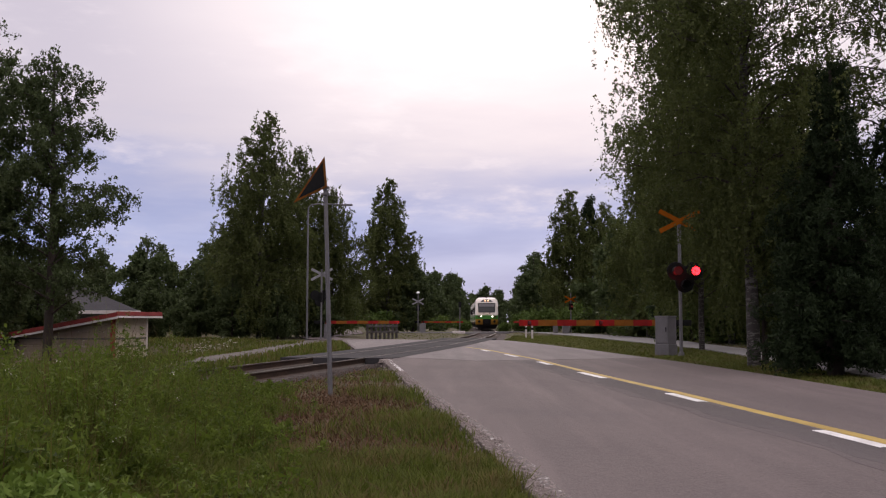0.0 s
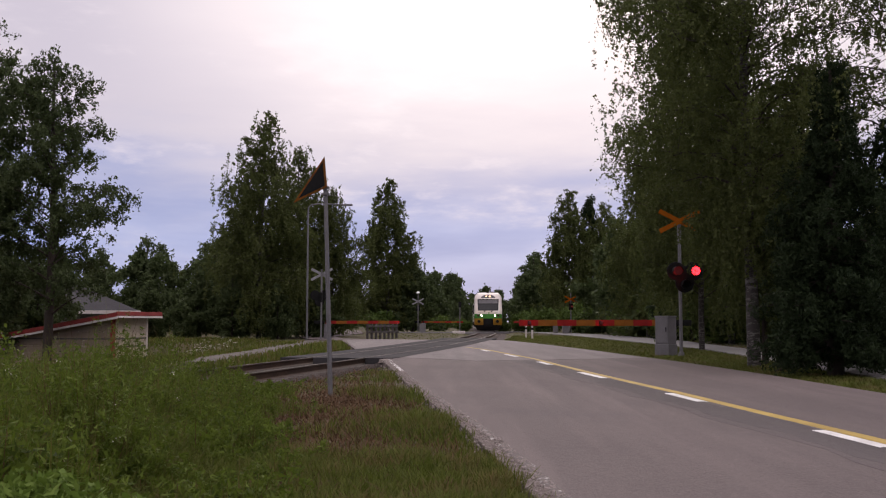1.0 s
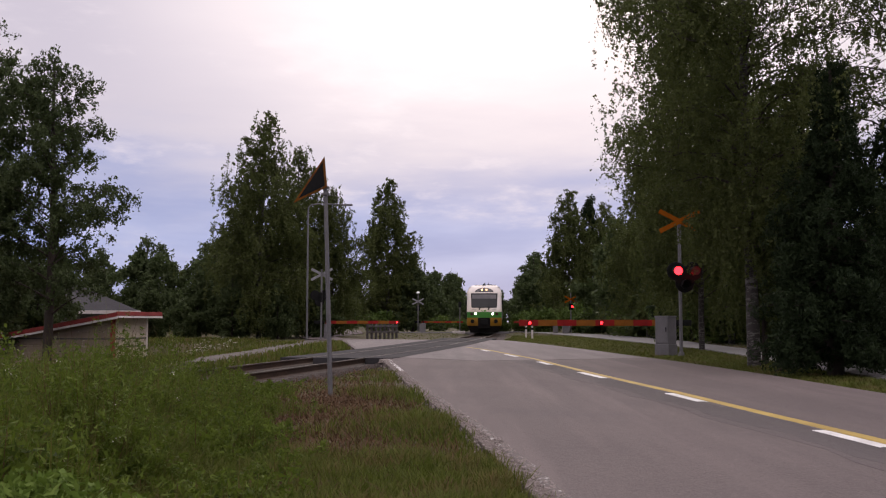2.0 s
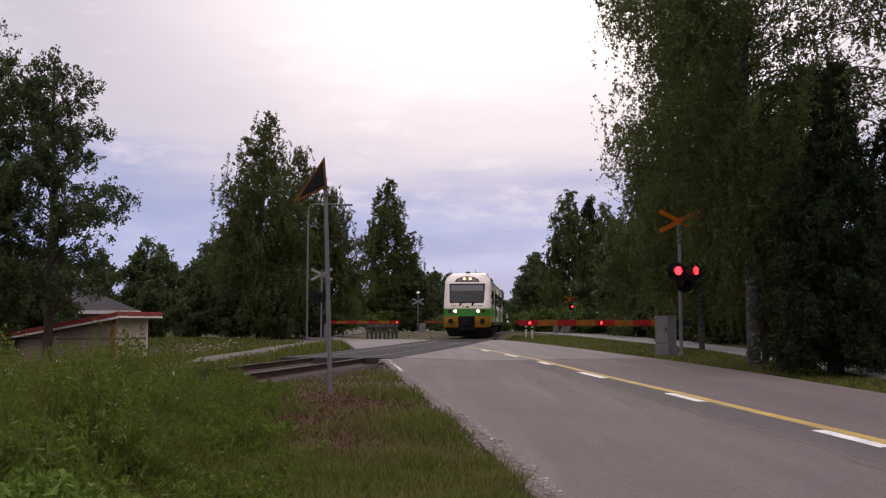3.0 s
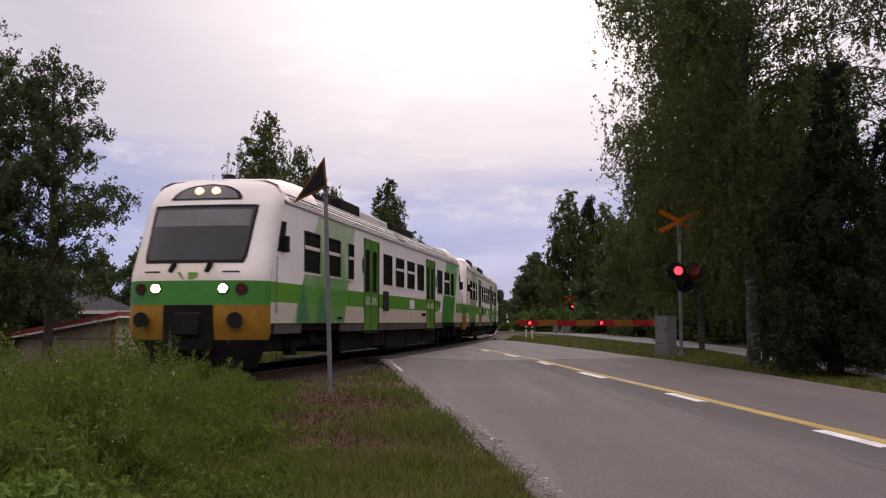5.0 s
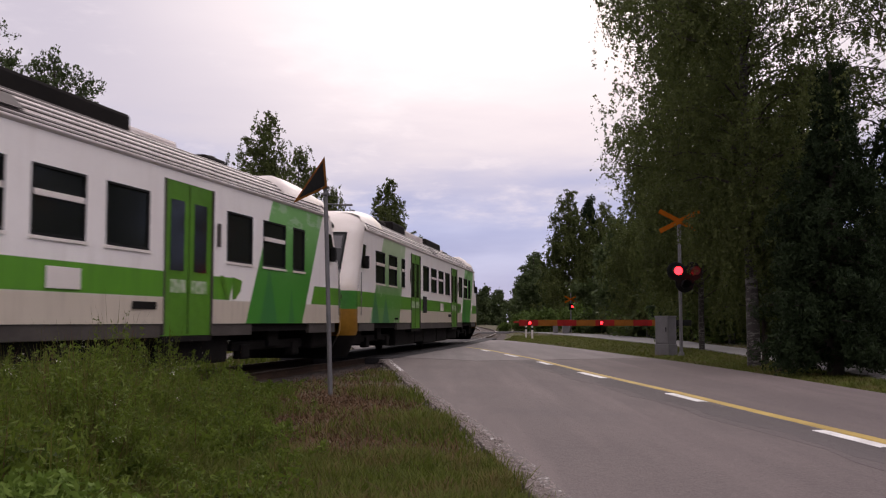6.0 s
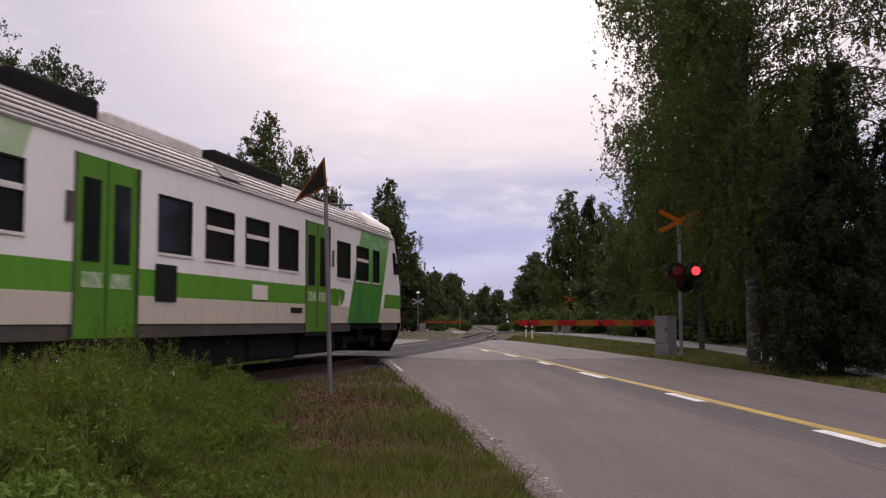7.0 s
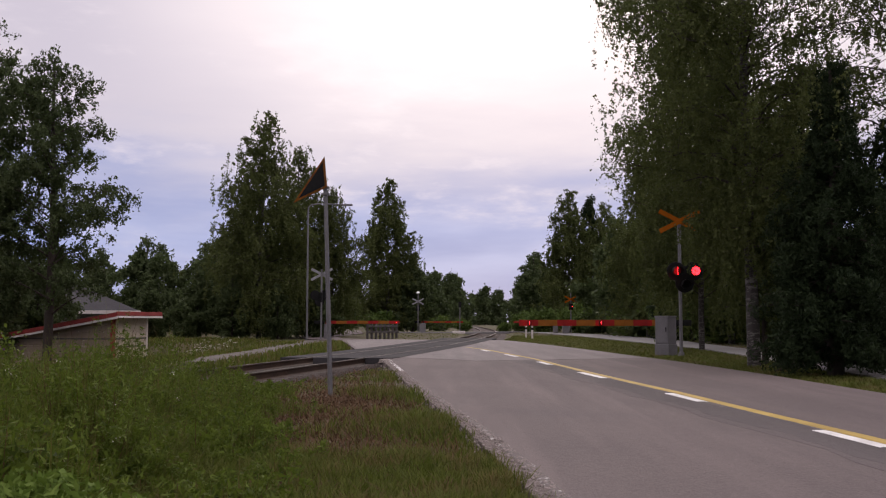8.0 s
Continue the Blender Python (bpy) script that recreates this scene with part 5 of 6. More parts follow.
def livery():
    """White sides with a green band, a slanting green field near one end and a paler one near the other."""
    m = surface("railcar_paint", (0.86, 0.82, 0.79), (0.80, 0.75, 0.72), 0.5, 0.35, 0.0, 40.0, speck=-0.28, mid=0.05, spec=0.4)
    n = Nodes(m.node_tree)
    b = m.node_tree.nodes["Principled BSDF"]
    v = n.add("ShaderNodeTexCoord").outputs["Object"]
    sep = n.add("ShaderNodeSeparateXYZ")
    n.put(sep.inputs[0], v)
    u, z = sep.outputs[0], sep.outputs[2]
    streak = n.noise(n.vec("MULTIPLY", v, (3.0, 1.0, 0.4)).outputs[0], 2.0, 5.0, 0.65)
    cloud = n.noise(v, 1.1, 4.0, 0.6)

    def between(x, lo, hi, soft=0.02):
        return n.math("MULTIPLY", n.ramp(x, n_sub(lo, soft), n_sub(lo, -soft)), n.ramp(x, n_sub(hi, soft), n_sub(hi, -soft), 1.0, 0.0))

    def n_sub(a, s):
        return n.math("SUBTRACT", a, s) if isinstance(a, bpy.types.NodeSocket) else a - s

    white = b.inputs["Base Color"].links[0].from_socket
    # grime on the lower panels
    c = n.mix(n.ramp(z, 1.44, 1.40, 0.0, 1.0), white, (0.56, 0.49, 0.40))
    c = n.mix(n.math("MULTIPLY", n.ramp(streak, 0.45, 0.75), n.ramp(z, 2.2, 1.0, 0.1, 0.6)), c, (0.36, 0.30, 0.24))
    band = between(z, 1.42, 1.82, 0.008)
    green = n.mix(n.ramp(streak, 0.3, 0.8), (0.095, 0.285, 0.022), (0.075, 0.225, 0.022))
    c = n.mix(band, c, green)
    # the slanting field
    shift = n.math("MULTIPLY", n.math("SUBTRACT", z, 1.02), 0.504)
    uu = n.math("ADD", u, shift)
    clear = n.math("MULTIPLY", between(uu, -9.8, -5.80, 0.03), n.ramp(z, 1.40, 1.43))
    c = n.mix(clear, c, white)
    field = between(uu, -9.5, -6.7, 0.015)
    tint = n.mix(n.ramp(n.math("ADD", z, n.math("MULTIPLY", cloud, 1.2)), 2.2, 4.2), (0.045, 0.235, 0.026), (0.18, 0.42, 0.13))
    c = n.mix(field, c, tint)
    scrawl = n.noise(n.vec("MULTIPLY", v, (1.0, 1.0, 2.6)).outputs[0], 1.5, 5.0, 0.65)
    c = n.mix(n.math("MULTIPLY", n.math("MULTIPLY", field, n.ramp(scrawl, 0.52, 0.60)), n.ramp(z, 2.5, 3.0, 0.0, 0.4)), c, (0.55, 0.62, 0.52))
    for at, top, wide in ((-7.75, 2.15, 0.36), (-8.9, 1.75, 0.22)):
        half = n.math("MULTIPLY", n.math("SUBTRACT", top, z), wide)
        spruce = n.math("LESS_THAN", n.math("ABSOLUTE", n.math("SUBTRACT", u, at)), half)
        c = n.mix(n.math("MULTIPLY", spruce, 0.6), c, (0.02, 0.13, 0.05))
    # the paler field at the other end
    edge = n.math("ADD", 10.55, n.math("MULTIPLY", n.math("SUBTRACT", 1.02, z), 0.72))
    edge2 = n.math("ADD", 6.75, n.math("MULTIPLY", n.math("SUBTRACT", 1.02, z), 0.42))
    pale = between(u, edge2, edge, 0.03)
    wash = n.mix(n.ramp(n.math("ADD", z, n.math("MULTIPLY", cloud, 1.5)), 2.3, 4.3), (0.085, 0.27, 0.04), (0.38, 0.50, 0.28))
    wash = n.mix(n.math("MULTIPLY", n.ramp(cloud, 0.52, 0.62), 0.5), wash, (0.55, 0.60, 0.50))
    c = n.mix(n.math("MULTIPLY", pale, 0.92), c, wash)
    for at, top, wide in ((9.9, 1.9, 0.5), (8.6, 1.8, 0.55)):
        half = n.math("MULTIPLY", n.math("SUBTRACT", top, z), wide)
        spruce = n.math("LESS_THAN", n.math("ABSOLUTE", n.math("SUBTRACT", u, at)), half)
        c = n.mix(n.math("MULTIPLY", spruce, 0.8), c, (0.03, 0.15, 0.075))
    n.put(b.inputs["Base Color"], c)
    return m


M["livery"] = livery()
M["train_white"] = surface("railcar_white", (0.76, 0.70, 0.66), (0.66, 0.60, 0.55), 0.7, 0.5, 0.0, 40.0, speck=-0.28, mid=0.05, spec=0.4, c3=(0.64, 0.55, 0.46))
M["train_green"] = surface("railcar_green", (0.055, 0.235, 0.035), (0.045, 0.19, 0.03), 0.8, 0.4, 0.0, 5.0)
M["door_green"] = surface("railcar_door_green", (0.095, 0.26, 0.022), (0.075, 0.20, 0.02), 0.8, 0.4, 0.0, 5.0)
M["train_yellow"] = surface("railcar_yellow", (0.33, 0.165, 0.014), (0.25, 0.12, 0.012), 1.2, 0.5, 0.0, 8.0)
M["train_roof"] = surface("railcar_roof", (0.74, 0.68, 0.65), (0.62, 0.55, 0.52), 0.8, 0.5, 0.0, 6.0)
M["train_rib"] = surface("railcar_roof_groove", (0.10, 0.085, 0.08), (0.075, 0.063, 0.06), 0.8, 0.6, 0.0, 6.0)
M["underframe"] = surface("grimy_underframe", (0.014, 0.012, 0.011), (0.009, 0.008, 0.0075), 1.5, 0.9, 0.2, 15.0, spec=0.12)
M["skirt"] = surface("grey_skirt", (0.090, 0.078, 0.070), (0.060, 0.052, 0.046), 1.5, 0.8, 0.1, 15.0, spec=0.2)
M["door_mark"] = surface("pale_door_mark", (0.50, 0.56, 0.42), (0.14, 0.30, 0.07), 7.0, 0.5, 0.0, 18.0)
M["screen"] = surface("windscreen_glass", (0.012, 0.013, 0.015), (0.020, 0.021, 0.023), 0.8, 0.12, 0.0, 4.0, spec=0.3)

WINDOWS = ((8.73, 9.85, True), (7.08, 8.20, True), (5.88, 6.38, True), (1.58, 2.68, False), (-0.06, 1.08, True), (-1.68, -0.56, True), (-3.29, -2.17, False), (-6.95, -5.90, False), (-8.55, -7.45, True), (-9.60, -8.97, False))
DOORS = ((3.25, 4.85), (-5.35, -3.75))
SILL, HEAD, BAND0, BAND1, BOTTOM, GUTTER = 2.11, 2.99, 1.42, 1.82, 1.01, 3.42


def side_panel(root, sgn):
    """One side with openings for windows and doors; sgn is +1 for the left."""
    us = sorted({a for w in WINDOWS for a in w[:2]} | {a for d in DOORS for a in d})
    zs = (BOTTOM, BAND0, BAND1, SILL, HEAD, 3.27, GUTTER)
    bm = bmesh.new()
    cols = [None, *us, None]
    grid = []
    for z in zs:
        y = sgn * float(width_at(z))
        e = float(end_u(z))
        grid.append([bm.verts.new((-e if k == 0 else e if k == len(cols) - 1 else c, y, z)) for k, c in enumerate(cols)])
    for i in range(len(zs) - 1):
        for k in range(len(cols) - 1):
            a = us[k - 1] if k else -99
            b = us[k] if k < len(us) else 99
            hole = any(a >= d0 - 1e-6 and b <= d1 + 1e-6 for d0, d1 in DOORS) and zs[i + 1] <= 3.28
            hole |= zs[i] >= SILL - 1e-6 and zs[i + 1] <= HEAD + 1e-6 and any(a >= w[0] - 1e-6 and b <= w[1] + 1e-6 for w in WINDOWS)
            if not hole:
                bm.faces.new((grid[i][k], grid[i][k + 1], grid[i + 1][k + 1], grid[i + 1][k]))
    for v in [v for v in bm.verts if not v.link_faces]:
        bm.verts.remove(v)
    # rounded window corners
    for a, b, _ in WINDOWS:
        for cx, dx in ((a, 1), (b, -1)):
            for cz, dz in ((SILL, 1), (HEAD, -1)):
                rr = 0.085
                q = [(cx, cz)] + [(cx + dx * rr * (1 - math.sin(k * math.pi / 8)), cz + dz * rr * (1 - math.cos(k * math.pi / 8))) for k in range(5)]
                vs = [bm.verts.new((px, sgn * float(width_at(pz)), pz)) for px, pz in q]
                bm.faces.new(vs if dx * dz > 0 else vs[::-1])
    bmesh.ops.remove_doubles(bm, verts=bm.verts[:], dist=0.0005)
    bmesh.ops.recalc_face_normals(bm, faces=bm.faces[:])
    if bm.faces[0].normal.y * sgn < 0:
        bmesh.ops.reverse_faces(bm, faces=bm.faces[:])
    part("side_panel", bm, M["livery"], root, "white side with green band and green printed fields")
    y = sgn * HALF_W
    lo, hi = sorted((y - sgn * 0.055, y - sgn * 0.03))
    for a, b, split in WINDOWS:
        w = part("window", box(bmesh.new(), a - 0.01, b + 0.01, lo, hi, SILL - 0.01, HEAD + 0.01), M["glass"], root, "dark tinted window")
        f0, f1 = sorted((y - sgn * 0.03, y - sgn * 0.003))
        bm = bmesh.new()
        t = 0.028
        box(bm, a - 0.005, b + 0.005, f0, f1, SILL - 0.005, SILL + t)
        box(bm, a - 0.005, b + 0.005, f0, f1, HEAD - t, HEAD + 0.005)
        box(bm, a - 0.005, a + t, f0, f1, SILL + t, HEAD - t)
        box(bm, b - t, b + 0.005, f0, f1, SILL + t, HEAD - t)
        part("window_seal", bm, M["dark_paint"], w, "black rubber seal")
        if split:
            part("transom", box(bmesh.new(), a + t, b - t, f0, f1, 2.60, 2.68, 0.004), M["train_white"], w, "white window transom")
        part("window_rim", box(bmesh.new(), a - 0.04, b + 0.04, *sorted((y + sgn * 0.001, y + sgn * 0.012)), SILL - 0.055, SILL - 0.012, 0.004), M["train_white"], w, "pale sill under the window")
    for a, b in DOORS:
        d0, d1 = sorted((y - sgn * 0.07, y - sgn * 0.025))
        d = part("door", box(bmesh.new(), a, b, d0, d1, 0.82, 3.27), M["door_green"], root, "green double passenger door")
        mid = (a + b) / 2
        for p, q in ((a + 0.20, mid - 0.17), (mid + 0.17, b - 0.20)):
            part("door_pane", box(bmesh.new(), p, q, *sorted((y - sgn * 0.027, y - sgn * 0.018)), 1.85, 2.97, 0.0), M["glass"], d)
        for p, q in ((a + 0.16, mid - 0.10), (mid + 0.10, b - 0.22)):
            part("door_notice", box(bmesh.new(), p, q, *sorted((y - sgn * 0.0245, y - sgn * 0.020)), 1.50, 1.71), M["door_mark"], d, "pale rubbed lettering patch")
        part("door_gap", box(bmesh.new(), mid - 0.012, mid + 0.012, *sorted((y - sgn * 0.027, y - sgn * 0.02)), 0.84, 3.25), M["dark_paint"], d)
        part("step", box(bmesh.new(), a, b, *sorted((y - sgn * 0.25, y - sgn * 0.005)), 0.72, 0.81, 0.008), M["underframe"], d)
        for p in (a, b):
            part("door_post", box(bmesh.new(), p - 0.02, p + 0.02, *sorted((y - sgn * 0.06, y + sgn * 0.005)), 0.84, 3.27), M["skirt"], d)
    o0, o1 = sorted((y + sgn * 0.002, y + sgn * 0.018))
    part("air_grille", box(bmesh.new(), 2.10, 2.76, o0, o1, 1.35, 1.92, 0.004), M["dark_paint"], root, "black air intake grille")
    part("route_box", box(bmesh.new(), -1.58, -0.86, o0, o1, 1.46, 1.74, 0.006), M["train_white"], root, "pale equipment flap")
    part("small_vent", box(bmesh.new(), -3.51, -2.85, o0, o1, 1.23, 1.34, 0.004), M["underframe"], root)
    part("small_vent", box(bmesh.new(), 7.0, 7.4, o0, o1, 1.1, 1.16, 0.004), M["underframe"], root)
    for a, b in ((4.92, 5.06), (-5.62, -5.50)):
        part("notice", box(bmesh.new(), a, b, o0, o1, 2.33, 2.73, 0.003), M["skirt"], root, "grey notice plate")
    for e in (1, -1):
        bm = bmesh.new()
        q = [(float(end_u(2.43)) - 0.45, 2.43), (float(end_u(2.43)) - 0.06, 2.43), (float(end_u(3.05)) - 0.02, 3.05), (float(end_u(3.05)) - 0.30, 3.05)]
        rows = [[bm.verts.new((e * a, sgn * float(width_at(z)) + sgn * t, z)) for a, z in q] for t in (0.003, 0.014)]
        bm.faces.new(rows[1])
        for i in range(4):
            j = (i + 1) % 4
            bm.faces.new((rows[0][i], rows[0][j], rows[1][j], rows[1][i]))
        bmesh.ops.recalc_face_normals(bm, faces=bm.faces[:])
        cab = part("cab_window", bm, M["glass"], root, "dark cab side window")
        part("mirror", box(bmesh.new(), *sorted((e * 11.15, e * 11.28)), *sorted((y + sgn * 0.02, y + sgn * 0.13)), 2.42, 2.75, 0.02), M["dark_paint"], cab, "black rear-view mirror")
        bm = rod(bmesh.new(), (e * 11.68, y + sgn * 0.05, 1.2), (e * 11.68, y + sgn * 0.05, 2.3), 0.012, 0.012, 6)
        part("handrail", bm, M["steel"], root)
        # brand lettering stands as two plain slanted bars
        for k, (a, b) in enumerate(((-5.62, -6.0), (-6.1, -6.5))):
            if e < 0:
                bm = bmesh.new()
                q = [(a, 1.84), (a - 0.14, 1.84), (b, 1.43), (b + 0.12, 1.43)] if k == 0 else [(a, 1.84), (b, 1.78), (b + 0.05, 1.60), (a - 0.15, 1.45), (a - 0.02, 1.43)]
                rows = [[bm.verts.new((x, y + sgn * t, z)) for x, z in q] for t in (0.002, 0.006)]
                bm.faces.new(rows[1])
                bmesh.ops.recalc_face_normals(bm, faces=bm.faces[:])
                part("brand_bar", bm, M["door_green"], root, "green brand bar")
    # skirts below the sill
    for a, b in ((-7.0, -5.40), (-3.70, 3.20), (4.90, 7.0), (9.95, 11.6), (-11.6, -9.95)):
        bm = bmesh.new()
        box(bm, a, b, *sorted((y - sgn * 0.10, y - sgn * 0.02)), 0.80, BOTTOM - 0.004, 0.01)
        part("skirt", bm, M["skirt"], root, "dark grey lower skirt")


def roof(root):
    """Curved roof with long grooves over the gutter and equipment boxes on top."""
    ring = ((1.40, 3.42), (1.435, 3.44), (1.43, 3.47), (1.36, 3.54), (1.31, 3.62), (1.22, 3.71), (1.12, 3.80), (0.85, 3.92), (0.5, 3.965), (0.0, 3.98))
    ring = [(w, GUTTER + (z - GUTTER) * 1.15) for w, z in ring]
    full = ring + [(-w, z) for w, z in ring[-2::-1]]
    bm = bmesh.new()
    ends = []
    for e in (-1, 1):
        ends.append([bm.verts.new((e * float(end_u(z)), w, z)) for w, z in full])
    for i in range(len(full) - 1):
        bm.faces.new((ends[0][i], ends[1][i], ends[1][i + 1], ends[0][i + 1]))
    bmesh.ops.recalc_face_normals(bm, faces=bm.faces[:])
    part("roof", bm, M["train_roof"], root, "dusty white ribbed roof", True)
    for sgn in (1, -1):
        for w, z in ((1.405, 3.497), (1.352, 3.556), (1.303, 3.632), (1.232, 3.700), (1.150, 3.775), (1.02, 3.846)):
            e = float(end_u(z)) - 0.30
            z = GUTTER + (z - GUTTER) * 1.15
            m = pose(0, sgn * w, z, -sgn * 48, 0, 0)
            part("roof_groove", box(bmesh.new(), -e, e, -0.021, 0.021, -0.004, 0.010, 0.0, m), M["train_rib"], root)
        m = pose(0.0, sgn * 1.285, 3.69, -sgn * 48, 0, 0)
        part("roof_louvre", box(bmesh.new(), -0.42, 0.42, -0.13, 0.13, 0.0, 0.016, 0.004, m), M["train_rib"], root, "slatted roof louvre")
    for a, b, w, z0, z1, mat in ((5.9, 7.6, 0.8, 3.9, 4.12, "underframe"), (3.6, 5.6, 0.95, 3.85, 4.20, "underframe"), (0.3, 3.4, 0.95, 3.85, 4.10, "train_roof"), (-3.4, -0.1, 1.0, 3.85, 4.14, "underframe"), (-5.2, -3.7, 0.8, 3.9, 4.06, "train_roof"), (-7.3, -6.4, 0.7, 3.9, 4.08, "underframe")):
        z1 += 0.06
        bm = box(bmesh.new(), a, b, -w, w, z0, z1, 0.06)
        unit = part("roof_unit", bm, M[mat], root, "roof equipment box")
        if mat == "underframe":
            for x in np.arange(a + 0.3, b - 0.2, 0.62):
                part("fan_ring", rod(bmesh.new(), (x, 0.35, z1), (x, 0.35, z1 + 0.05), 0.24, 0.22, 14), M["skirt"], unit)
    for e in (1, -1):
        # raised pale hump over each cab
        bm = bmesh.new()
        prof = [(11.12, 3.93), (10.8, 4.0), (10.2, 4.06), (9.4, 4.09), (8.72, 4.09), (8.66, 3.92)]
        rows = []
        for u, z in prof:
            k = (z - 3.88) / 0.25
            rows.append([bm.verts.new((e * u, w, zz)) for w, zz in ((-1.33, 3.66), (-1.25, 3.80 + 0.06 * k), (-1.02, z - 0.03), (0, z), (1.02, z - 0.03), (1.25, 3.80 + 0.06 * k), (1.33, 3.66))])
        for p, q in zip(rows, rows[1:]):
            for k in range(6):
                bm.faces.new((p[k], p[k + 1], q[k + 1], q[k]))
        bm.faces.new(rows[-1])
        bmesh.ops.recalc_face_normals(bm, faces=bm.faces[:])
        part("cab_fairing", bm, M["train_white"], root, "white raised cab roof fairing", True)
        part("horn", rod(bmesh.new(), (e * 10.55, -0.02, 4.0), (e * 10.55, -0.02, 4.12), 0.16, 0.12, 12), M["dark_paint"], root, "black roof horn")
        part("aerial", rod(bmesh.new(), (e * 8.1, 0.3, 3.95), (e * 8.1, 0.3, 4.35), 0.03, 0.015, 6), M["dark_paint"], root)


def front(root, e, lit):
    """One driving end. e = 1 is the leading end of the car."""
    turn = Matrix.Rotation(math.pi, 4, "Z") if e < 0 else Matrix()

    def put(name, bm, material, label="", smooth=False, parent=None):
        if e < 0:
            bmesh.ops.transform(bm, matrix=turn, verts=bm.verts[:])
        bmesh.ops.recalc_face_normals(bm, faces=bm.faces[:])
        return part(name, bm, material, parent or root, label, smooth)

    put("front_shell", nose_patch(bmesh.new(), BAND1, 3.97, 22), M["train_white"], "white rounded cab front", True)
    put("front_band", nose_patch(bmesh.new(), 1.36, BAND1, 4), M["train_green"], "green band across the front", True)
    put("front_bumper", nose_patch(bmesh.new(), 0.70, 1.36, 5), M["train_yellow"], "yellow lower front", True)
    put("plough", nose_patch(bmesh.new(), 0.16, 0.70, 5), M["underframe"], "black snow plough", True)
    scr = put("windscreen_frame", nose_patch(bmesh.new(), 2.16, 3.34, 8, -1, 1, 16, 0.010, lambda f: np.interp(f, (0, 0.12, 1), (0.71, 0.74, 0.775))), M["dark_paint"], "black windscreen surround", True)
    put("windscreen", nose_patch(bmesh.new(), 2.22, 3.28, 8, -1, 1, 16, 0.016, lambda f: np.interp(f, (0, 0.12, 1), (0.675, 0.705, 0.74))), M["screen"], "dark reflective windscreen", True, scr)
    # pale band laid on the glass, painting the reflection in its upper third
    put("screen_reflection", nose_patch(bmesh.new(), 2.90, 3.24, 3, -1, 1, 12, 0.020, lambda f: 0.70), M["grey_paint"], "grey band standing for the reflection in the upper windscreen", True, scr)
    arch = put("lamp_arch", nose_patch(bmesh.new(), 3.45, 3.80, 8, -1, 1, 16, 0.014, lambda f: 0.52 * math.sqrt(max(0.0, 1 - f * f)) + 0.015), M["dark_paint"], "dark arched lamp panel", True)
    put("arch_inset", nose_patch(bmesh.new(), 3.475, 3.765, 8, -1, 1, 16, 0.020, lambda f: 0.46 * math.sqrt(max(0.0, 1 - f * f)) + 0.01), M["grey_paint"], "", True, arch)
    for w in (-0.13, 0.13):
        p = nose_point(3.62, w, 0.0)
        put("roof_lamp", rod(bmesh.new(), p, p + Vector((0.05, 0, 0.02)), 0.085, 0.08, 14), M["roof_on"] if lit else M["grey_paint"], "warm glowing roof lamp" if lit else "unlit lamp", parent=arch)
    for s in (-1, 1):
        p = nose_point(1.67, s * 0.48)
        put("headlamp_rim", rod(bmesh.new(), p - Vector((0.05, 0, 0)), p + Vector((0.03, 0, 0)), 0.115, 0.105, 18), M["dark_paint"])
        put("headlamp", rod(bmesh.new(), p + Vector((0.03, 0, 0)), p + Vector((0.045, 0, 0)), 0.085, 0.08, 18), M["head_on"] if lit else M["grey_paint"], "glowing headlamp" if lit else "unlit headlamp")
        p = nose_point(1.66, s * 0.715)
        put("tail_lamp", rod(bmesh.new(), p - Vector((0.12, 0, 0)), p + Vector((0.04, 0, 0)), 0.12, 0.11, 16), M["red_dark"], "unlit dark red tail lamp")
        p = nose_point(1.07, s * 0.665)
        bm = rod(bmesh.new(), p - Vector((0.1, 0, 0)), p + Vector((0.10, 0, 0)), 0.09, 0.09, 14)
        rod(bm, p + Vector((0.10, 0, 0)), p + Vector((0.13, 0, 0)), 0.155, 0.15, 20)
        put("buffer", bm, M["dark_paint"], "round black buffer")
        m = pose(*nose_point(2.08, s * 0.26, 0.03), 0, 0, 0) @ pose(0, 0, 0, -28, 0, 0)
        put("wiper", box(bmesh.new(), -0.015, 0.03, -0.05, 0.05, -0.11, 0.10, 0.01, m), M["dark_paint"], "stubby black wiper arm")
        a, b = nose_point(1.99, s * 0.45, 0.012), nose_point(1.99, s * 0.68, 0.012)
        put("step_slot", rod(bmesh.new(), a, b, 0.016, 0.016, 6), M["skirt"])
    put("coupler_recess", box(bmesh.new(), 12.30, 12.475, -0.50, 0.50, 0.50, 1.36, 0.02), M["underframe"], "black coupler recess")
    bm = box(bmesh.new(), 12.2, 12.56, -0.26, 0.26, 0.78, 1.22, 0.04)
    put("coupler", bm, M["dark_paint"], "dark automatic coupler")
    for k, q in enumerate((((-0.26, 1.98), (-0.19, 1.98), (-0.10, 1.84), (-0.14, 1.84)), ((-0.04, 1.98), (0.18, 1.97), (0.16, 1.90), (0.06, 1.85), (-0.02, 1.85)))):
        bm = bmesh.new()
        vs = [bm.verts.new(nose_point(z, w / HALF_W, 0.012)) for w, z in q]
        bm.faces.new(vs)
        put("brand_bar", bm, M["door_green"], "dull green brand bar")


M["red_dark"] = surface("dark_red_lens", (0.06, 0.012, 0.01), (0.04, 0.01, 0.01), 4.0, 0.3)
WHEEL_R = 0.46
AXLES = (9.75, 7.25, -7.25, -9.75)


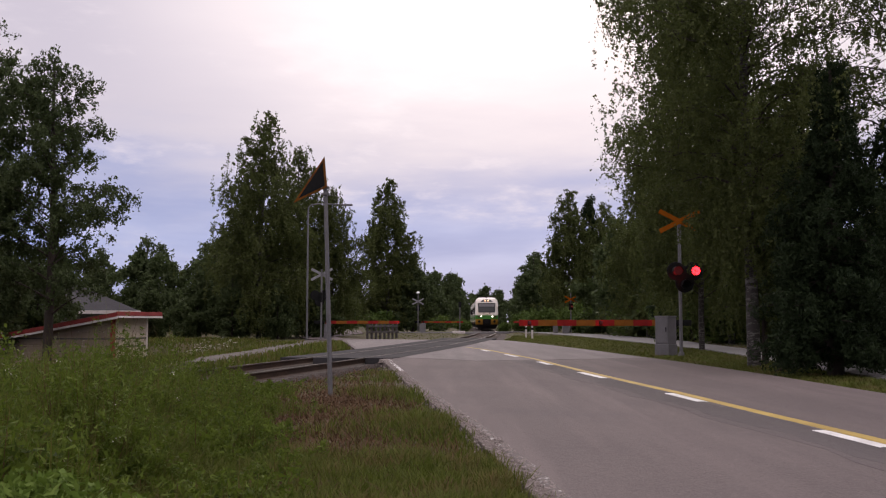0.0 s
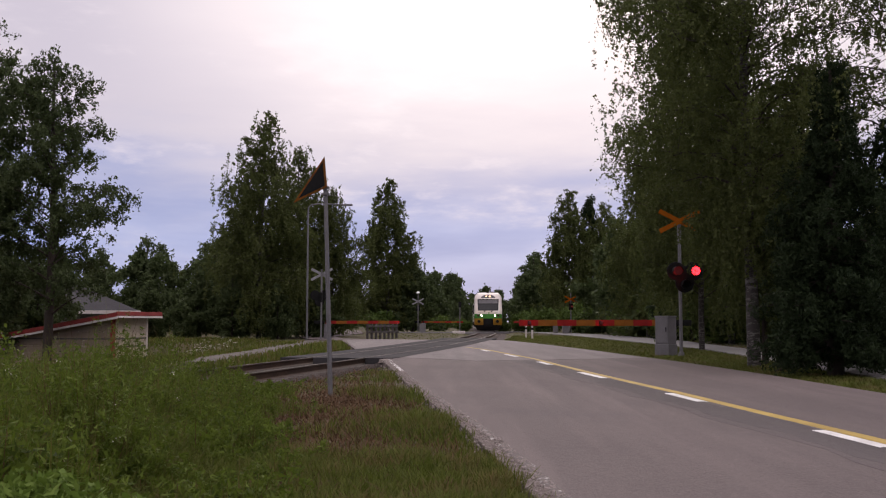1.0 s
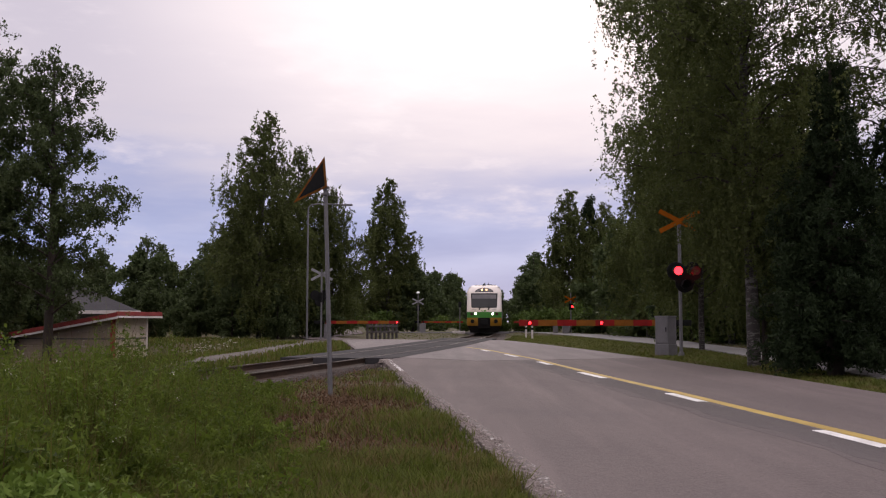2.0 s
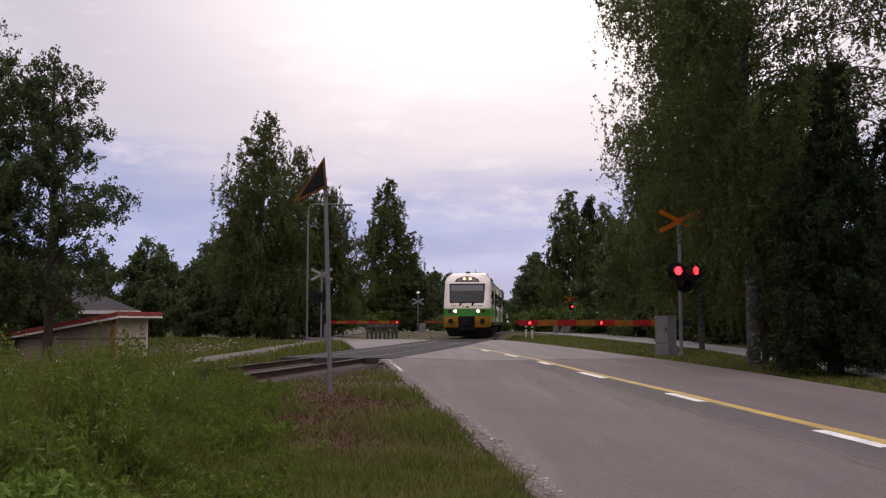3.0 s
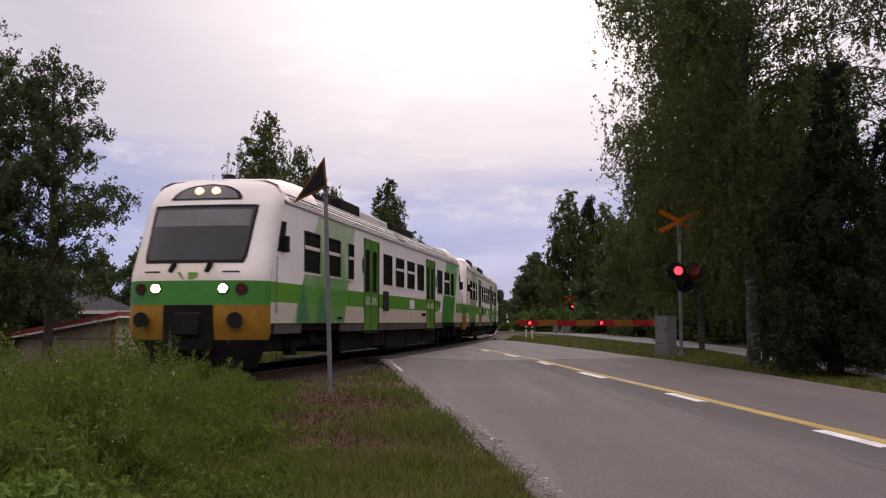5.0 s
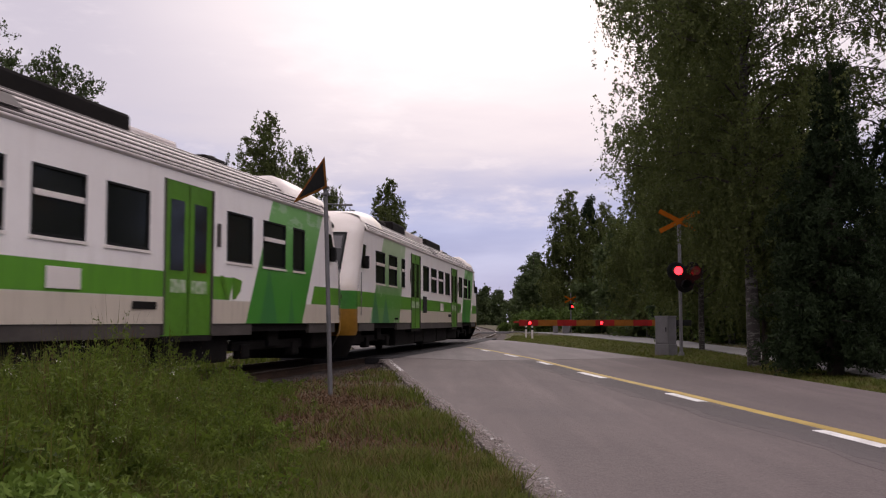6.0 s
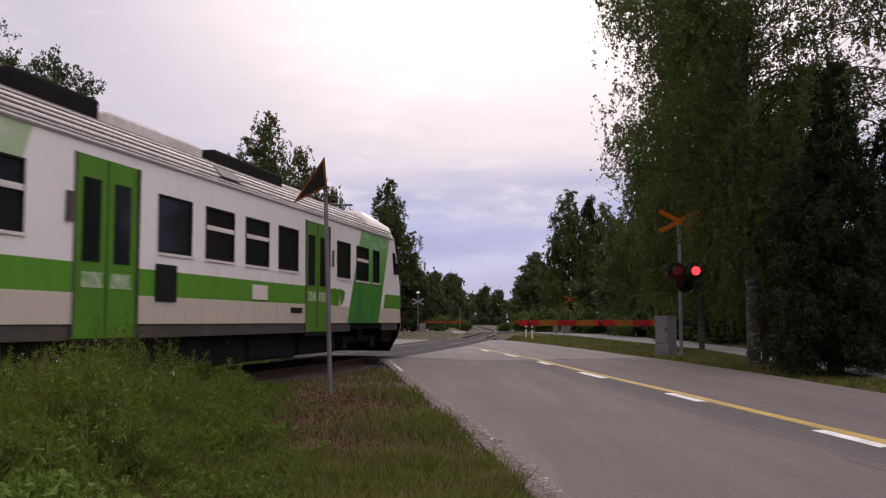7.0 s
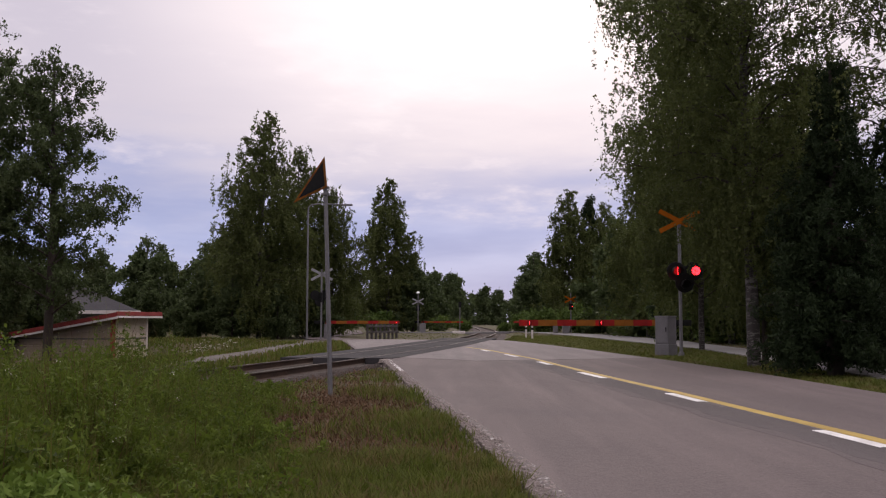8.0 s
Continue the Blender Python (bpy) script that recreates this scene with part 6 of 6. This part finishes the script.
def railcar(label):
    root = empty("railcar", Matrix(), label, "railcar", "coupled railcars")
    for sgn in (1, -1):
        side_panel(root, sgn)
    roof(root)
    front(root, 1, True)
    front(root, -1, False)
    part("floor_pan", box(bmesh.new(), -11.7, 11.7, -1.34, 1.34, 0.86, 1.0), M["underframe"], root)
    part("ceiling_pan", box(bmesh.new(), -10.4, 10.4, -1.3, 1.3, 3.36, 3.41), M["underframe"], root)
    part("core", box(bmesh.new(), -10.6, 10.6, -1.28, 1.28, 1.0, 3.35), M["underframe"], root, "dark interior")
    for a, b, z in ((-6.4, -3.9, 0.32), (-3.7, -1.2, 0.28), (-1.1, 1.6, 0.26), (1.7, 3.2, 0.34), (3.3, 6.4, 0.30), (10.6, 11.6, 0.45), (-11.6, -10.6, 0.45)):
        part("engine_box", box(bmesh.new(), a, b, -1.22, 1.22, z, 0.88, 0.05), M["underframe"], root)
    for u in (8.5, -8.5):
        bm = bmesh.new()
        for s in (-1, 1):
            box(bm, u - 1.75, u + 1.75, s * 1.06 - 0.06, s * 1.06 + 0.06, 0.50, 0.68, 0.02)
            box(bm, u - 0.25, u + 0.25, s * 1.10 - 0.1, s * 1.10 + 0.1, 0.55, 0.86, 0.02)
            for a in (-1.25, 1.25):
                box(bm, u + a - 0.18, u + a + 0.18, s * 1.08 - 0.1, s * 1.08 + 0.1, 0.34, 0.62, 0.03)
        box(bm, u - 0.3, u + 0.3, -1.0, 1.0, 0.48, 0.66, 0.02)
        part("bogie_frame", bm, M["underframe"], root)
    for u in AXLES:
        bm = rod(bmesh.new(), (0, -1.0, 0), (0, 1.0, 0), 0.08, 0.08, 10)
        for s in (-1, 1):
            rod(bm, (0, s * 0.74, 0), (0, s * 0.87, 0), WHEEL_R, WHEEL_R, 28)
            rod(bm, (0, s * 0.71, 0), (0, s * 0.742, 0), WHEEL_R + 0.028, WHEEL_R + 0.028, 28)
            for a in (0, 90, 180, 270):
                c = Vector((0.26 * math.cos(radians(a)), s * 0.872, 0.26 * math.sin(radians(a))))
                rod(bm, c, c + Vector((0, s * 0.012, 0)), 0.07, 0.06, 8)
        w = part("wheelset", bm, M["skirt"], root, "steel wheelset")
        w.matrix_local = pose(u, 0, WHEEL_R + 0.016)
    return root


def car_pose(t, k):
    """The pose of car k at t seconds: its bogies follow the line."""
    s = -88.54 + 20.439 * t - 0.1011 * t * t - 12.6 - 25.2 * k
    s += float(np.interp(t, (4.6, 5.6, 6.0, 6.5, 7.0, 7.5, 8.0), (0.0, 0.22, 0.12, 0.0, -0.02, 0.08, 0.10)))
    a, b = on_line(s + 8.5), on_line(s - 8.5)
    m = (a + b) / 2
    return pose(m[0], m[1], 0.0, 0, 0, math.degrees(math.atan2(a[1] - b[1], a[0] - b[0])))


lead_car = railcar("white and green diesel railcar with yellow lower front, leading")
rear_car = copy_thing(lead_car, Matrix())
tagged(rear_car, "white and green diesel railcar coupled behind another")
for ob in rear_car.children_recursive:
    # only the leading end of the train shows light
    if ob.name.startswith(("headlamp", "roof_lamp")) and ob.data.materials[0] in (M["head_on"], M["roof_on"]):
        ob.data = ob.data.copy()
        ob.data.materials[0] = M["grey_paint"]
        ob["label"] = "unlit lamp"


def flash_angle(t, late):
    """Lamps flash in turn; the disc makes half a turn in a tenth of a second at each change."""
    beat = 0.773
    k = (t - 0.285) / beat - 0.5 * late
    n, f = math.floor(k), (k - math.floor(k)) * beat
    turn = 180 * min(1.0, max(0.0, (f + 0.05) / 0.1)) + 180 * min(1.0, max(0.0, (f - beat * 0.5) / 0.1)) - 180
    turn += 180 * min(1.0, max(0.0, (f - beat + 0.05) / 0.1))
    return 360 * n + turn


def motions():
    for disc, m, late in FLASHERS:
        walk(disc, [(i / FPS, m @ pose(0, 0, 0, 0, 0, flash_angle(i / FPS, late))) for i in range(8 * FPS + 1)])
    for k, car in enumerate((lead_car, rear_car)):
        walk(car, [(t, car_pose(t, k)) for t in np.arange(0, 8.01, 0.2)])
        for ob in [c for c in car.children if c.name.startswith("wheelset")]:
            u = ob.matrix_local.translation.x
            turned = lambda t: math.degrees((20.439 * t - 0.1011 * t * t) / WHEEL_R)
            walk(ob, [(i / FPS, pose(u, 0, WHEEL_R + 0.016, 0, turned(i / FPS), 0)) for i in range(8 * FPS + 1)])


build_trees()
build_grass()
build_weeds()
build_equipment()
motions()
